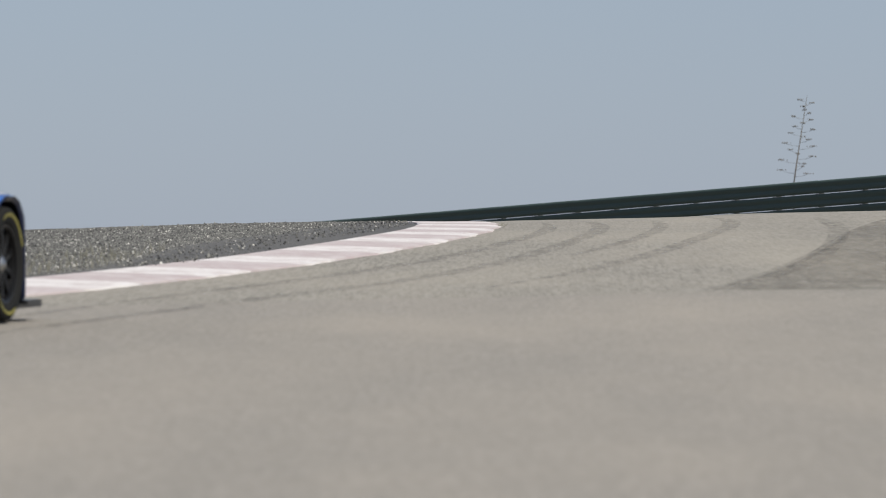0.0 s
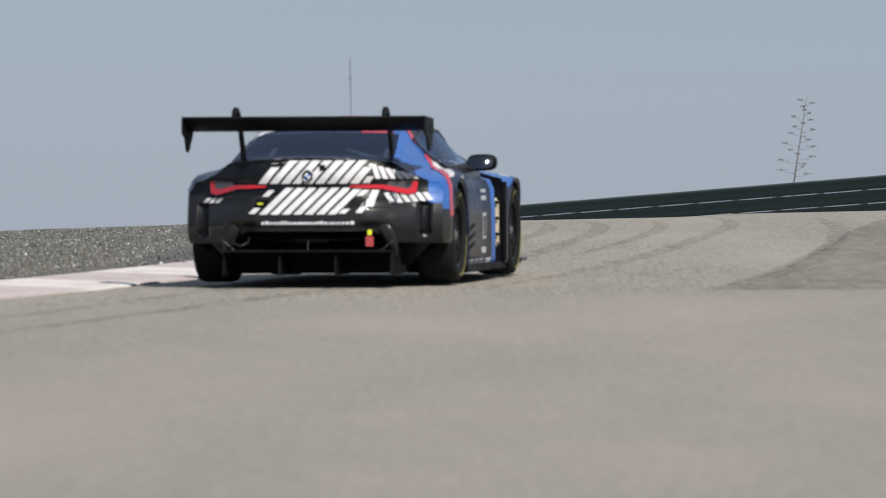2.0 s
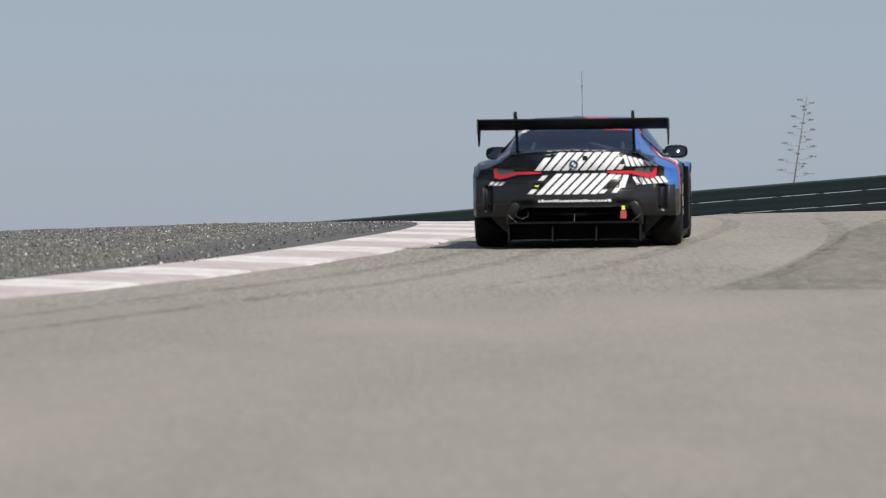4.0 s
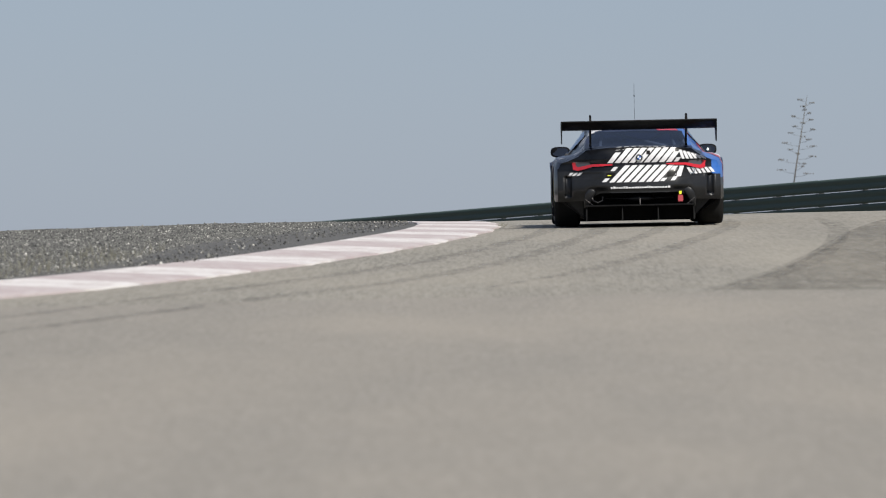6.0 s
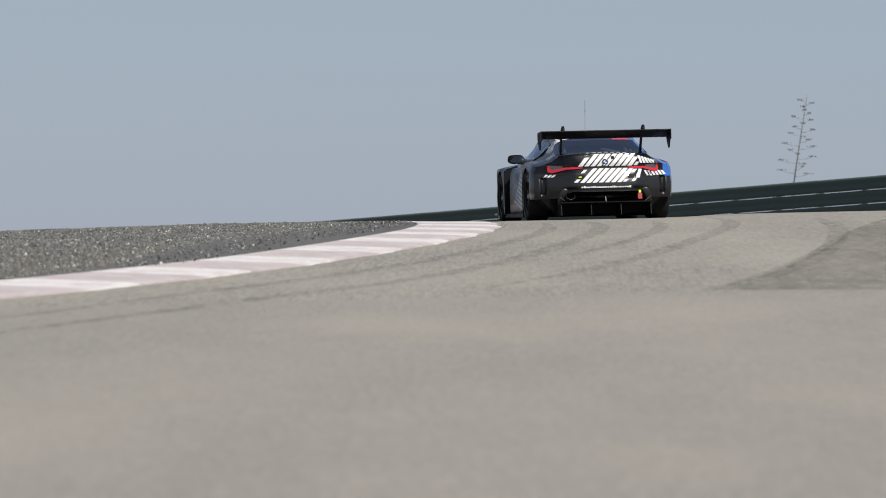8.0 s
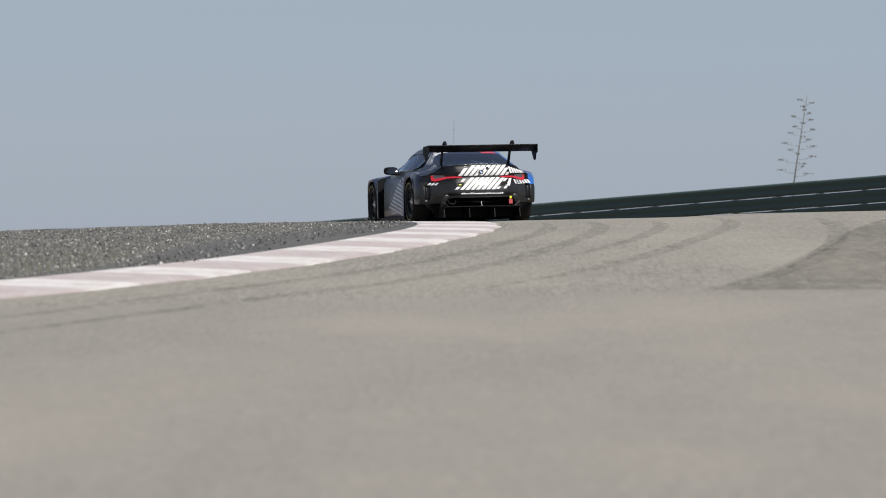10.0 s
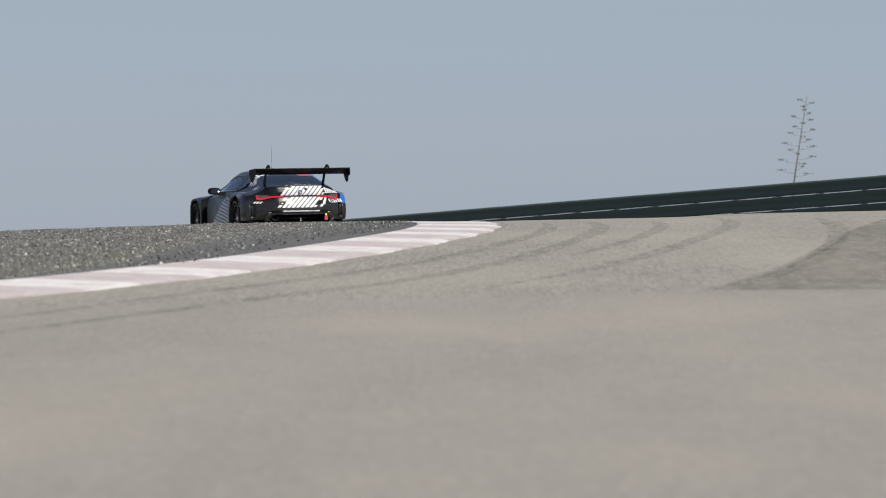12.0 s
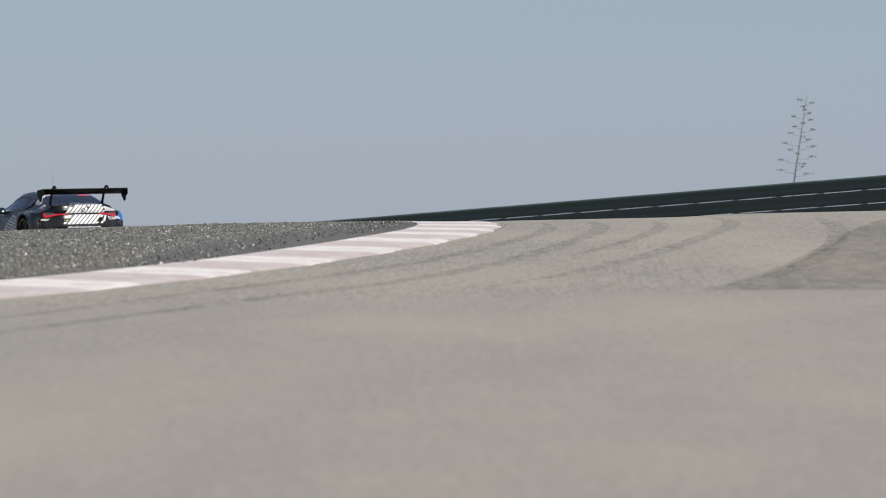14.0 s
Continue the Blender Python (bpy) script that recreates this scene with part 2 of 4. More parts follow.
def scatter_stones(count):
    rng = np.random.default_rng(5)
    y = 50 + 58 * rng.random(count)
    view = np.array([edge_at(v, 1.0 + float(strip_width(v))) for v in np.arange(49, 110, 0.5)])
    x_in = np.interp(y, view[:, 1], view[:, 0])
    x_out = -0.069 * y - 0.4
    u = rng.random(count)
    x = x_in - 0.03 + (x_out - x_in) * u
    keep = x < x_in
    x, y, x_in = x[keep], y[keep], x_in[keep]
    spill = (rng.random(len(x)) < 0.012) & (y > 57)                 # strays thin out across the paved strip
    x = np.where(spill, x_in + np.minimum(0.95, strip_width(y) + 0.1) * rng.random(len(x)) ** 2.0, x)
    size = 0.0055 + 0.010 * rng.random(len(x)) ** 2.0
    size[rng.random(len(x)) < 0.01] *= 1.7
    base = np.array(STONE)
    v = base[None] * (0.75 + 0.5 * rng.random((len(x), 6, 1))) * size[:, None, None] * (0.8 + 0.5 * rng.random((len(x), 1, 3)))
    turn = rng.random(len(x)) * 6.28
    c, s = np.cos(turn)[:, None], np.sin(turn)[:, None]
    v = np.stack([v[..., 0] * c - v[..., 1] * s, v[..., 0] * s + v[..., 1] * c, v[..., 2]], -1)
    size = np.where(spill, size * 0.75, size)
    z = bed_height(x, y, np.maximum(x_in - x, 0)) + size * np.where(spill, 0.5, 0.35)
    v += np.stack([x, y, z], -1)[:, None]
    n = len(x)
    f = (np.array(STONE_FACES)[None] + 6 * np.arange(n)[:, None, None]).reshape(-1, 3)
    me = bpy.data.meshes.new("gravel")
    me.vertices.add(n * 6)
    me.vertices.foreach_set("co", v.reshape(-1).astype(np.float32))
    me.loops.add(len(f) * 3)
    me.loops.foreach_set("vertex_index", f.reshape(-1).astype(np.int32))
    me.polygons.add(len(f))
    me.polygons.foreach_set("loop_start", np.arange(0, len(f) * 3, 3, dtype=np.int32))
    me.update()
    me.validate()
    me.materials.append(STONES)
    tagged(new("gravel", me), "loose grey gravel stones with a few pale ones", "gravel", kind="stuff")


scatter_stones(250000)


def dry_grass(count):
    rng = random.Random(8)
    verts, faces = [], []
    for _ in range(count):
        y = 51 + 13 * rng.random() ** 1.6
        x0, _ = edge_at(y, 1.05 + float(strip_width(y)))
        x = x0 - 1.4 * rng.random() ** 1.6
        if x < -0.069 * y - 0.3:
            continue
        z = float(bed_height(x, y, x0 - x)) + 0.01
        h, lean, a = rng.uniform(0.04, 0.11), rng.uniform(-0.06, 0.06), rng.uniform(0, 3.14)
        dx, dy = 0.004 * math.cos(a), 0.004 * math.sin(a)
        k = len(verts)
        verts += [(x - dx, y - dy, z), (x + dx, y + dy, z), (x + dx * 0.6 + lean * 0.4, y + dy, z + h * 0.6),
                  (x - dx * 0.6 + lean * 0.4, y - dy, z + h * 0.6), (x + lean, y, z + h)]
        faces += [(k, k + 1, k + 2, k + 3), (k + 3, k + 2, k + 4)]
    for yc, off in ((85.5, -0.06), (84.0, -0.05), (90.0, 1.12), (92.0, 1.2)):      # tufts in the joints of the kerb at the crest
        for _ in range(9):
            x, y = edge_at(yc + rng.uniform(-0.8, 0.8), off + rng.uniform(-0.06, 0.06))
            z = float(land(x, y)) + (0.0 if off < 0 else 0.05)
            h, lean = rng.uniform(0.015, 0.035), rng.uniform(-0.03, 0.03)
            k = len(verts)
            verts += [(x - 0.004, y, z), (x + 0.004, y, z), (x + lean + 0.002, y, z + h), (x + lean - 0.002, y, z + h)]
            faces.append((k, k + 1, k + 2, k + 3))
    ob = mesh_object("dry_grass", verts, faces, STRAW)
    tagged(ob, "sparse dry straw-coloured grass growing through the gravel", "grass", kind="stuff")


dry_grass(650)


# ---- tyre marks ----
def tyre_mark(points, width, label):
    curve = hermite(points)
    y0, y1 = points[0][0], points[-1][0]
    n = int((y1 - y0) / 0.5)
    verts, faces = [], []
    for j in range(n + 1):
        y = y0 + (y1 - y0) * j / n
        w = width * min(1.0, 0.25 + 4 * min(j, n - j) / n)
        for i in (-1, 1):
            x = float(curve(y)) + i * w / 2
            verts.append((x, y, float(land(x, y)) + 0.004))
    for j in range(n):
        faces.append((2 * j, 2 * j + 1, 2 * j + 3, 2 * j + 2))
    ob = mesh_object("tyre_mark", verts, faces, RUBBER_MARK, smooth=True)
    tagged(ob, label, "tyre mark", group="tyre marks on the bend", kind="structure")


MARK = "dark curved rubber mark left on the asphalt"
tyre_mark([(36, -3.0), (42, -2.2), (46.5, -1.4), (52, -0.45), (60, 0.55), (70, 1.4), (80, 1.86), (86, 1.9), (92, 1.7)], 0.22, MARK)
tyre_mark([(40, -3.2), (47, -2.1), (55, -0.9), (62, 0.0), (70, 0.75), (80, 1.25), (88, 1.3)], 0.2, MARK)
tyre_mark([(50, 0.3), (56, 1.15), (64, 2.1), (72, 2.85), (80, 3.4), (85, 3.58), (92, 3.55)], 0.22, MARK)
tyre_mark([(53, 2.6), (60, 3.3), (68, 3.95), (76, 4.4), (84, 4.6)], 0.22, MARK)
tyre_mark([(49.4, 1.93), (54, 2.55), (60, 3.2), (66, 3.8), (72, 4.32)], 0.13, MARK)
tyre_mark([(62, 1.2), (70, 2.0), (78, 2.5), (88, 2.75)], 0.18, MARK)


def rough_patch():
    """Older dark asphalt at the outside of the bend, bounded by a curved joint."""
    edge = hermite([(49.2, 1.93), (54, 2.55), (60, 3.2), (66, 3.8), (72, 4.32), (78, 4.95), (86, 5.9)])
    ob = ribbon("road_patch", edge, lambda y: 9.0 + 0 * y, 49.2, 86.0, 60, 8, ASPHALT_PATCH, 0.003)
    tagged(ob, "darker coarse asphalt patch on the outside of the bend", "road", kind="structure")


ASPHALT_PATCH = worn_through(asphalt("coarse dark asphalt", (0.105, 0.098, 0.084), (0.258, 0.239, 0.206), (0.165, 0.153, 0.132), 0.08, 0.09), (2.0, 0.25, 1), [(0.34, (0.08, 0.08, 0.08)), (0.68, (0.66, 0.66, 0.66))])
rough_patch()


# ---- guardrail ----
W_PROFILE = [(0.0, 0.155), (-0.02, 0.152), (-0.052, 0.13), (-0.06, 0.10), (-0.054, 0.06), (-0.034, 0.02), (-0.028, 0.0),
             (-0.034, -0.02), (-0.054, -0.06), (-0.06, -0.10), (-0.052, -0.13), (-0.02, -0.152), (0.0, -0.155)]


def guardrail():
    top = new("guardrail")
    tagged(top, "dark green steel crash barrier of three stacked corrugated beams", "guardrail", kind="structure")
    n_out = Vector((RAIL_DIR.y, -RAIL_DIR.x))            # away from the track
    turn = math.atan2(RAIL_DIR.y, RAIL_DIR.x)
    tilt = math.atan(-0.0345)
    along = Matrix.Rotation(turn, 4, "Z") @ Matrix.Rotation(-tilt, 4, "Y")

    bm = bmesh.new()
    loops = []
    for x in (-2.02, 2.02):
        for d in (0, 0.006):
            loops.append([bm.verts.new((x, d - p, z)) for p, z in W_PROFILE])
    a0, a1, b0, b1 = loops
    for u, v in ((a0, b0), (b1, a1)):
        for i in range(len(u) - 1):
            bm.faces.new((u[i], u[i + 1], v[i + 1], v[i]))
    for u, v in ((a0, a1), (b0, b1)):
        for i in range(len(u) - 1):
            bm.faces.new((u[i], u[i + 1], v[i + 1], v[i]))
    for i in (0, len(a0) - 1):
        bm.faces.new((a0[i], b0[i], b1[i], a1[i]))
    beam = part("beam", bm, RAIL_PAINT, top, smooth=True)
    beam.data.set_sharp_from_angle(angle=radians(50))

    bm = bmesh.new()
    post_box(bm, -0.05, 0.05, -0.16, -0.06, -1.55, 0.0)
    post_box(bm, -0.06, 0.06, -0.06, 0.0, -0.26, -0.07)
    for k in range(3):
        post_box(bm, -0.055, 0.055, -0.06, 0.04, -0.375 - 0.325 * k + 0.02, -0.29 - 0.325 * k - 0.02)
    post = part("post", bm, POST_PAINT, top)
    first = True
    for k in range(-4, 10):
        s = 4.0 * k
        for level in range(3):
            ob = beam if first else bpy.data.objects.new("beam", beam.data)
            if not first:
                scene.collection.objects.link(ob)
                ob.parent = top
            first = False
            p = RAIL_A + RAIL_DIR * (s + 1.1)
            ob.matrix_basis = Matrix.Translation((p.x, p.y, rail_top(s + 1.1) - 0.155 - 0.325 * level)) @ along
    first = True
    for k in range(-9, 20):
        s = 2.0 * k + 1.1
        ob = post if first else bpy.data.objects.new("post", post.data)
        if not first:
            scene.collection.objects.link(ob)
            ob.parent = top
        first = False
        p = RAIL_A + RAIL_DIR * s
        ob.matrix_basis = Matrix.Translation((p.x, p.y, rail_top(s) - 0.01)) @ Matrix.Rotation(turn, 4, "Z")


def post_box(bm, x0, x1, y0, y1, z0, z1):
    v = [bm.verts.new((x, y, z)) for x in (x0, x1) for y in (y0, y1) for z in (z0, z1)]
    for f in ((0, 1, 3, 2), (4, 6, 7, 5), (0, 4, 5, 1), (2, 3, 7, 6), (0, 2, 6, 4), (1, 5, 7, 3)):
        bm.faces.new([v[i] for i in f])


guardrail()


# ---- race car ----
# car space: x to its right, y forward from the rear axle, z up from the ground
def paint(name, colour, rough=0.3, coat=0.45):
    m = material(name, colour, rough, coat=coat, spec=0.2 if coat else 0.15)
    n = grain(m, place(m), 7.0, 5.0, 0.6)
    lo, hi = tuple(v * 0.85 for v in colour), tuple(min(1, v * 1.12 + 0.004) for v in colour)
    link(m, ramp(m, n, [(0.35, lo), (0.7, hi)]), principled(m).inputs["Base Color"])
    link(m, ramp(m, n, [(0.3, (rough * 0.8,) * 3), (0.75, (rough * 1.5,) * 3)]), principled(m).inputs["Roughness"])
    return m


NAVY = paint("dark navy paint", (0.004, 0.008, 0.030), 0.3, 0.14)
BLACK = paint("black paint", (0.0022, 0.0026, 0.0042), 0.3, 0.25)
BLUE = paint("bright blue paint", (0.025, 0.10, 0.34))
RED = paint("racing red paint", (0.42, 0.03, 0.05))
WHITE = paint("white wrap film", (0.54, 0.54, 0.56), 0.45, 0.2)
GREY_FILM = paint("pale grey film", (0.40, 0.42, 0.46), 0.45, 0.2)
SATIN = paint("satin black plastic", (0.0042, 0.0042, 0.0046), 0.5, 0.0)
principled(SATIN).inputs["Specular IOR Level"].default_value = 0.08
RUBBER = paint("tyre rubber", (0.008, 0.008, 0.008), 0.8, 0.0)
RIM = material("black alloy", (0.012, 0.012, 0.013), 0.35, 0.6)
STEEL = material("bright steel", (0.4, 0.4, 0.4), 0.35, 1.0)
DISC = material("brake disc iron", (0.14, 0.13, 0.13), 0.4, 0.9)
YELLOW = material("yellow marking", (0.14, 0.125, 0.025), 0.7)
LIME = material("lime yellow plastic", (0.6, 0.62, 0.03), 0.4)
STRAP = material("red webbing", (0.3, 0.035, 0.045), 0.7)
LAMP_RED = material("red lamp lens", (0.39, 0.010, 0.017), 0.12, coat=0.8)
LAMP_SMOKE = material("smoked lamp lens", (0.05, 0.045, 0.05), 0.1, coat=1.0)
CREAM = paint("cream duct laminate", (0.42, 0.36, 0.27), 0.6, 0.0)
MIRROR = material("mirror glass", (0.10, 0.105, 0.115), 0.07, 1.0)
INTERIOR = material("matt dark interior", (0.006, 0.007, 0.010), 0.8, spec=0.2)
CAGE = material("grey cage tube", (0.16, 0.17, 0.18), 0.45)
BADGE = material("silver blue badge", (0.14, 0.17, 0.21), 0.35, 0.4)


def carbon_fibre():
    m = material("lacquered carbon fibre", (0.008, 0.0082, 0.009), 0.36, coat=0.26, spec=0.2)
    w = node(m, "ShaderNodeTexChecker", Scale=160.0)
    link(m, place(m), w.inputs["Vector"])
    w.inputs["Color1"].default_value, w.inputs["Color2"].default_value = (0.0074, 0.0077, 0.0088, 1), (0.0142, 0.0147, 0.0162, 1)
    n = grain(m, place(m), 5.0, 4.0)
    c = blend(m, ramp(m, n, [(0.4, (0, 0, 0)), (0.75, (0.5, 0.5, 0.5))]), w.outputs[0], (0.0185, 0.019, 0.020))
    link(m, c, principled(m).inputs["Base Color"])
    return m


CARBON = carbon_fibre()


def tinted_glass(name, through_colour):
    m = material(name, (0.02, 0.03, 0.045), 0.05)
    clear = node(m, "ShaderNodeBsdfTransparent", Color=(*through_colour, 1))
    gloss = node(m, "ShaderNodeBsdfGlossy", Roughness=0.04, Color=(0.72, 0.8, 0.95, 1))
    edge = node(m, "ShaderNodeFresnel", IOR=1.34)
    mix = m.node_tree.nodes.new("ShaderNodeMixShader")
    link(m, edge.outputs[0], mix.inputs[0])
    link(m, clear.outputs[0], mix.inputs[1])
    link(m, gloss.outputs[0], mix.inputs[2])
    link(m, mix.outputs[0], m.node_tree.nodes["Material Output"].inputs[0])
    return m


GLASS = tinted_glass("tinted rear glazing", (0.13, 0.17, 0.28))
CLEAR_GLASS = tinted_glass("clear side glazing", (0.66, 0.72, 0.80))
WHEEL_R, WHEELBASE, ARCH_R = 0.355, 2.917, 0.405
half_width = hermite([(-0.80, 0.955), (-0.6, 0.985), (-0.4, 1.0), (0.0, 1.005), (0.38, 1.0), (0.6, 0.955), (0.9, 0.92), (1.4, 0.91), (2.0, 0.91),
                      (2.46, 0.995), (2.9, 1.01), (3.30, 0.985), (3.5, 0.93), (3.65, 0.87), (3.8, 0.78), (3.95, 0.60)])
shoulder = hermite([(-0.80, 0.775), (-0.5, 0.80), (-0.2, 0.835), (0.2, 0.845), (0.6, 0.83), (1.2, 0.80), (1.9, 0.78), (2.3, 0.78), (2.8, 0.80), (3.1, 0.79),
                    (3.5, 0.70), (3.8, 0.56), (3.95, 0.46)])
deck = hermite([(-0.80, 0.925), (-0.5, 0.945), (-0.35, 0.94), (2.1, 0.92), (2.4, 0.90), (2.9, 0.84), (3.4, 0.74), (3.8, 0.58), (3.95, 0.48)])
tail_step = hermite([(0.25, 0.09), (0.30, 0.05), (0.36, 0.0), (0.42, -0.025), (0.50, -0.025), (0.60, 0.0), (0.68, 0.03), (0.75, 0.045), (0.79, 0.035), (0.84, 0.045), (0.90, 0.065), (0.94, 0.09), (1.0, 0.1)])


def tail_y(x, z):
    """The rear face of the car."""
    s = min(max((abs(x) - 0.40) / 0.45, 0.0), 1.0)
    wrap = 0.15 * s * s * (3 - 2 * s)                # the tail turns round the corners
    return -1.0 + 0.23 * abs(x) ** 2.6 + float(tail_step(z)) + wrap


def soft_box(v, lo, hi, edge):
    """1 between lo and hi, easing to 0 over edge on both sides."""
    k = min(max(min(v - lo, hi - v) / edge + 0.5, 0.0), 1.0)
    return k * k * (3 - 2 * k)


def tail_sculpt(x, z):
    """Depth of the slots and scoops pressed into the rear bumper."""
    a = abs(x)
    return (0.055 * soft_box(a, 0.80, 0.872, 0.02) * soft_box(z, 0.36, 0.60, 0.03)
            + 0.045 * soft_box(a, 0.38, 0.60, 0.10) * soft_box(z, 0.28, 0.45, 0.07)
            + 0.014 * soft_box(a, 0.44, 0.77, 0.05) * soft_box(z, 0.57, 0.635, 0.03)
            - 0.016 * soft_box(a, 0.60, 0.79, 0.10) * soft_box(z, 0.40, 0.52, 0.08)
            + 0.010 * soft_box(a, 0.0, 0.36, 0.05) * soft_box(z, 0.395, 0.43, 0.02))


def low_edge(y):
    """Lower edge of the side skin, with both wheel arches."""
    low = 0.30 if y < -0.36 else (0.10 if y < 2.6 else 0.12)
    for yw in (0.0, WHEELBASE):
        if abs(y - yw) < ARCH_R:
            low = max(low, WHEEL_R + math.sqrt(ARCH_R**2 - (y - yw) ** 2))
    return low


def hull_section(y):
    w, zs, zc, zl = float(half_width(y)), float(shoulder(y)), float(deck(y)), low_edge(y)
    if 2.19 < y < 2.45:
        w -= 0.17
    zb = 0.40 if y < -0.42 else 0.09
    zl = min(zl, zs - 0.06)
    wi = w - 0.37 if zl > zb + 0.02 else w - 0.06
    a, b = zl + 0.025, max(zs - 0.09, zl + 0.03)
    pts = [(0, zb), (wi, zb), (wi, zl), (w - 0.015, zl), (w, a), (w + 0.004, a + (b - a) * 0.35), (w + 0.002, (0.555 if y < -0.3 else a + (b - a) * 0.7)), (w - 0.008, b), (w - 0.04, zs - 0.02), (w - 0.12, zs)]
    if -0.3 < y < 2.12:
        pts += [(0.80, zs + 0.005), (0.74, zs), (0.70, 0.5), (0, 0.5)]
    else:
        pts += [(w - 0.24, zs + (zc - zs) * 0.35), (min(0.62, w * 0.7), zs + (zc - zs) * 0.85), (w * 0.4, zc), (0, zc + 0.012)]
    return pts


def hull(car):
    ys = sorted(set([round(v, 3) for v in [-0.53, -0.46, -0.421, -0.419, -0.361, -0.359, -0.301, -0.299, 0.45, 0.52, 0.6, 0.75, 0.95, 1.2, 1.5, 1.8, 2.0, 2.1, 2.119, 2.121, 2.189, 2.191, 2.3, 2.449, 2.451,
                 2.5, 3.4, 3.5, 3.6, 3.7, 3.8, 3.88, 3.95]]
                    + [round(ARCH_R * math.sin(radians(a)), 3) for a in (-88, -80, -70, -60, -45, -30, -15, 0, 15, 30, 45, 60, 70, 80, 88, 92)]
                    + [round(WHEELBASE + ARCH_R * math.sin(radians(a)), 3) for a in (-89, -80, -70, -60, -45, -30, -15, 0, 15, 30, 45, 60, 70, 80, 89)]))
    bm = bmesh.new()
    mats = [NAVY, BLUE, WHITE, CARBON, BLACK, INTERIOR]
    for side in (1, -1):
        rings = [[bm.verts.new((side * x, tail_y(x, max(z, 0.3)) + 0.004, z)) for x, z in hull_section(-0.78)]]
        rings += [[bm.verts.new((side * x, y, z)) for x, z in hull_section(y)] for y in ys]
        centre_y = [-0.8] + ys
        for j in range(len(rings) - 1):
            y = (centre_y[j] + centre_y[j + 1]) / 2
            for i in range(len(rings[0]) - 1):
                f = bm.faces.new((rings[j][i], rings[j][i + 1], rings[j + 1][i + 1], rings[j + 1][i]))
                z = f.calc_center_median().z
                k = 0
                # undersides and linings; the recess behind the front wheel is blackened for its shade
                if i < 3 or (2.19 < y < 2.4505 and i < 9):
                    k = 4
                elif i >= 11 and -0.3 < y < 2.12:
                    k = 5
                elif y < -0.36:
                    k = 3 if z < 0.60 else (1 if side > 0 and i <= 9 else 0)
                elif side > 0 and y < 0.42 and i in (7, 8, 9):
                    k = 1 if y < {9: -0.12, 8: -0.30, 7: -0.36}[i] else 0       # blue as far as the red band
                elif side > 0 and 0.42 < y < 2.1 and z < 0.58:
                    k = 3
                # on the left, black colour stands in for a wider shaded opening
                elif 2.0 < y < 2.19 and i < 9:
                    k = 1 if side > 0 and y > 2.08 else (0 if side > 0 else 4)
                elif y > 2.45 and i in (7, 8, 9) and side > 0:
                    k = 2 if y > 2.75 and i == 8 else 1
                elif y > 3.5:
                    k = 4
                f.material_index = k
        nose = rings[-1]
        bm.faces.new([nose[i] for i in (0, 1, 4, 5, 6, 7, 8, 9, 10, 11, 12, 13)]).material_index = 4
    bmesh.ops.remove_doubles(bm, verts=bm.verts, dist=0.0006)
    ob = part("body", bm, mats, car, "navy and blue painted shell with carbon lower panels", smooth=True)
    ob.data.set_sharp_from_angle(angle=radians(38))
    return ob


def tail_panel(car):
    """Rear face: boot lid edge above, carbon bumper below."""
    ref = hull_section(-0.78)
    top = sorted((x, z) for x, z in ref[7:])
    tx, tz = [p[0] for p in top], [p[1] for p in top]
    w = max(p[0] for p in ref)
    bm = bmesh.new()
    cols, rows = 110, 54
    grid = []
    for i in range(cols + 1):
        x = w * (2 * i / cols - 1)
        hi = float(np.interp(abs(x), tx, tz))
        lo = 0.395 - 0.085 * soft_box(abs(x), 0.55, 2.0, 0.22) - 0.01 * max(0.0, (abs(x) - 0.6) / 0.35)
        col = []
        for j in range(rows + 1):
            z = lo + (0.555 - lo) * j / 22 if j <= 22 else 0.555 + (hi - 0.555) * (j - 22) / (rows - 22)
            col.append(bm.verts.new((x, tail_y(x, z) + tail_sculpt(x, z), z)))
        grid.append(col)
    for i in range(cols):
        for j in range(rows):
            f = bm.faces.new((grid[i][j], grid[i + 1][j], grid[i + 1][j + 1], grid[i][j + 1]))
            c = f.calc_center_median()
            f.material_index = 2 if c.x > 0.865 and c.z > 0.60 else (1 if c.z < 0.66 else 0)
    ob = part("bumper", bm, [BLACK, CARBON, BLUE], car, "black tail panel over a carbon bumper", smooth=True)
    return ob


CABIN = [  # y, roof height, half-width at the roof, half-width at the waist
    (-0.64, 0.942, 0.62, 0.70), (-0.5, 0.985, 0.615, 0.745), (-0.3, 1.055, 0.60, 0.775), (-0.12, 1.115, 0.58, 0.79), (0.05, 1.17, 0.565, 0.80), (0.22, 1.213, 0.56, 0.805),
    (0.45, 1.255, 0.55, 0.815), (0.70, 1.282, 0.56, 0.825), (0.80, 1.288, 0.56, 0.83), (1.1, 1.29, 0.56, 0.835), (1.38, 1.262, 0.56, 0.84), (1.5, 1.225, 0.56, 0.84),
    (1.7, 1.155, 0.57, 0.845), (1.9, 1.075, 0.59, 0.845), (2.1, 0.995, 0.62, 0.84), (2.24, 0.94, 0.65, 0.82)]


roof_height = hermite([(r[0], 0.80 + (r[1] - 0.80) * 0.915) for r in CABIN])
roof_half = hermite([(r[0], r[2]) for r in CABIN])
waist_half = hermite([(r[0], r[3]) for r in CABIN])
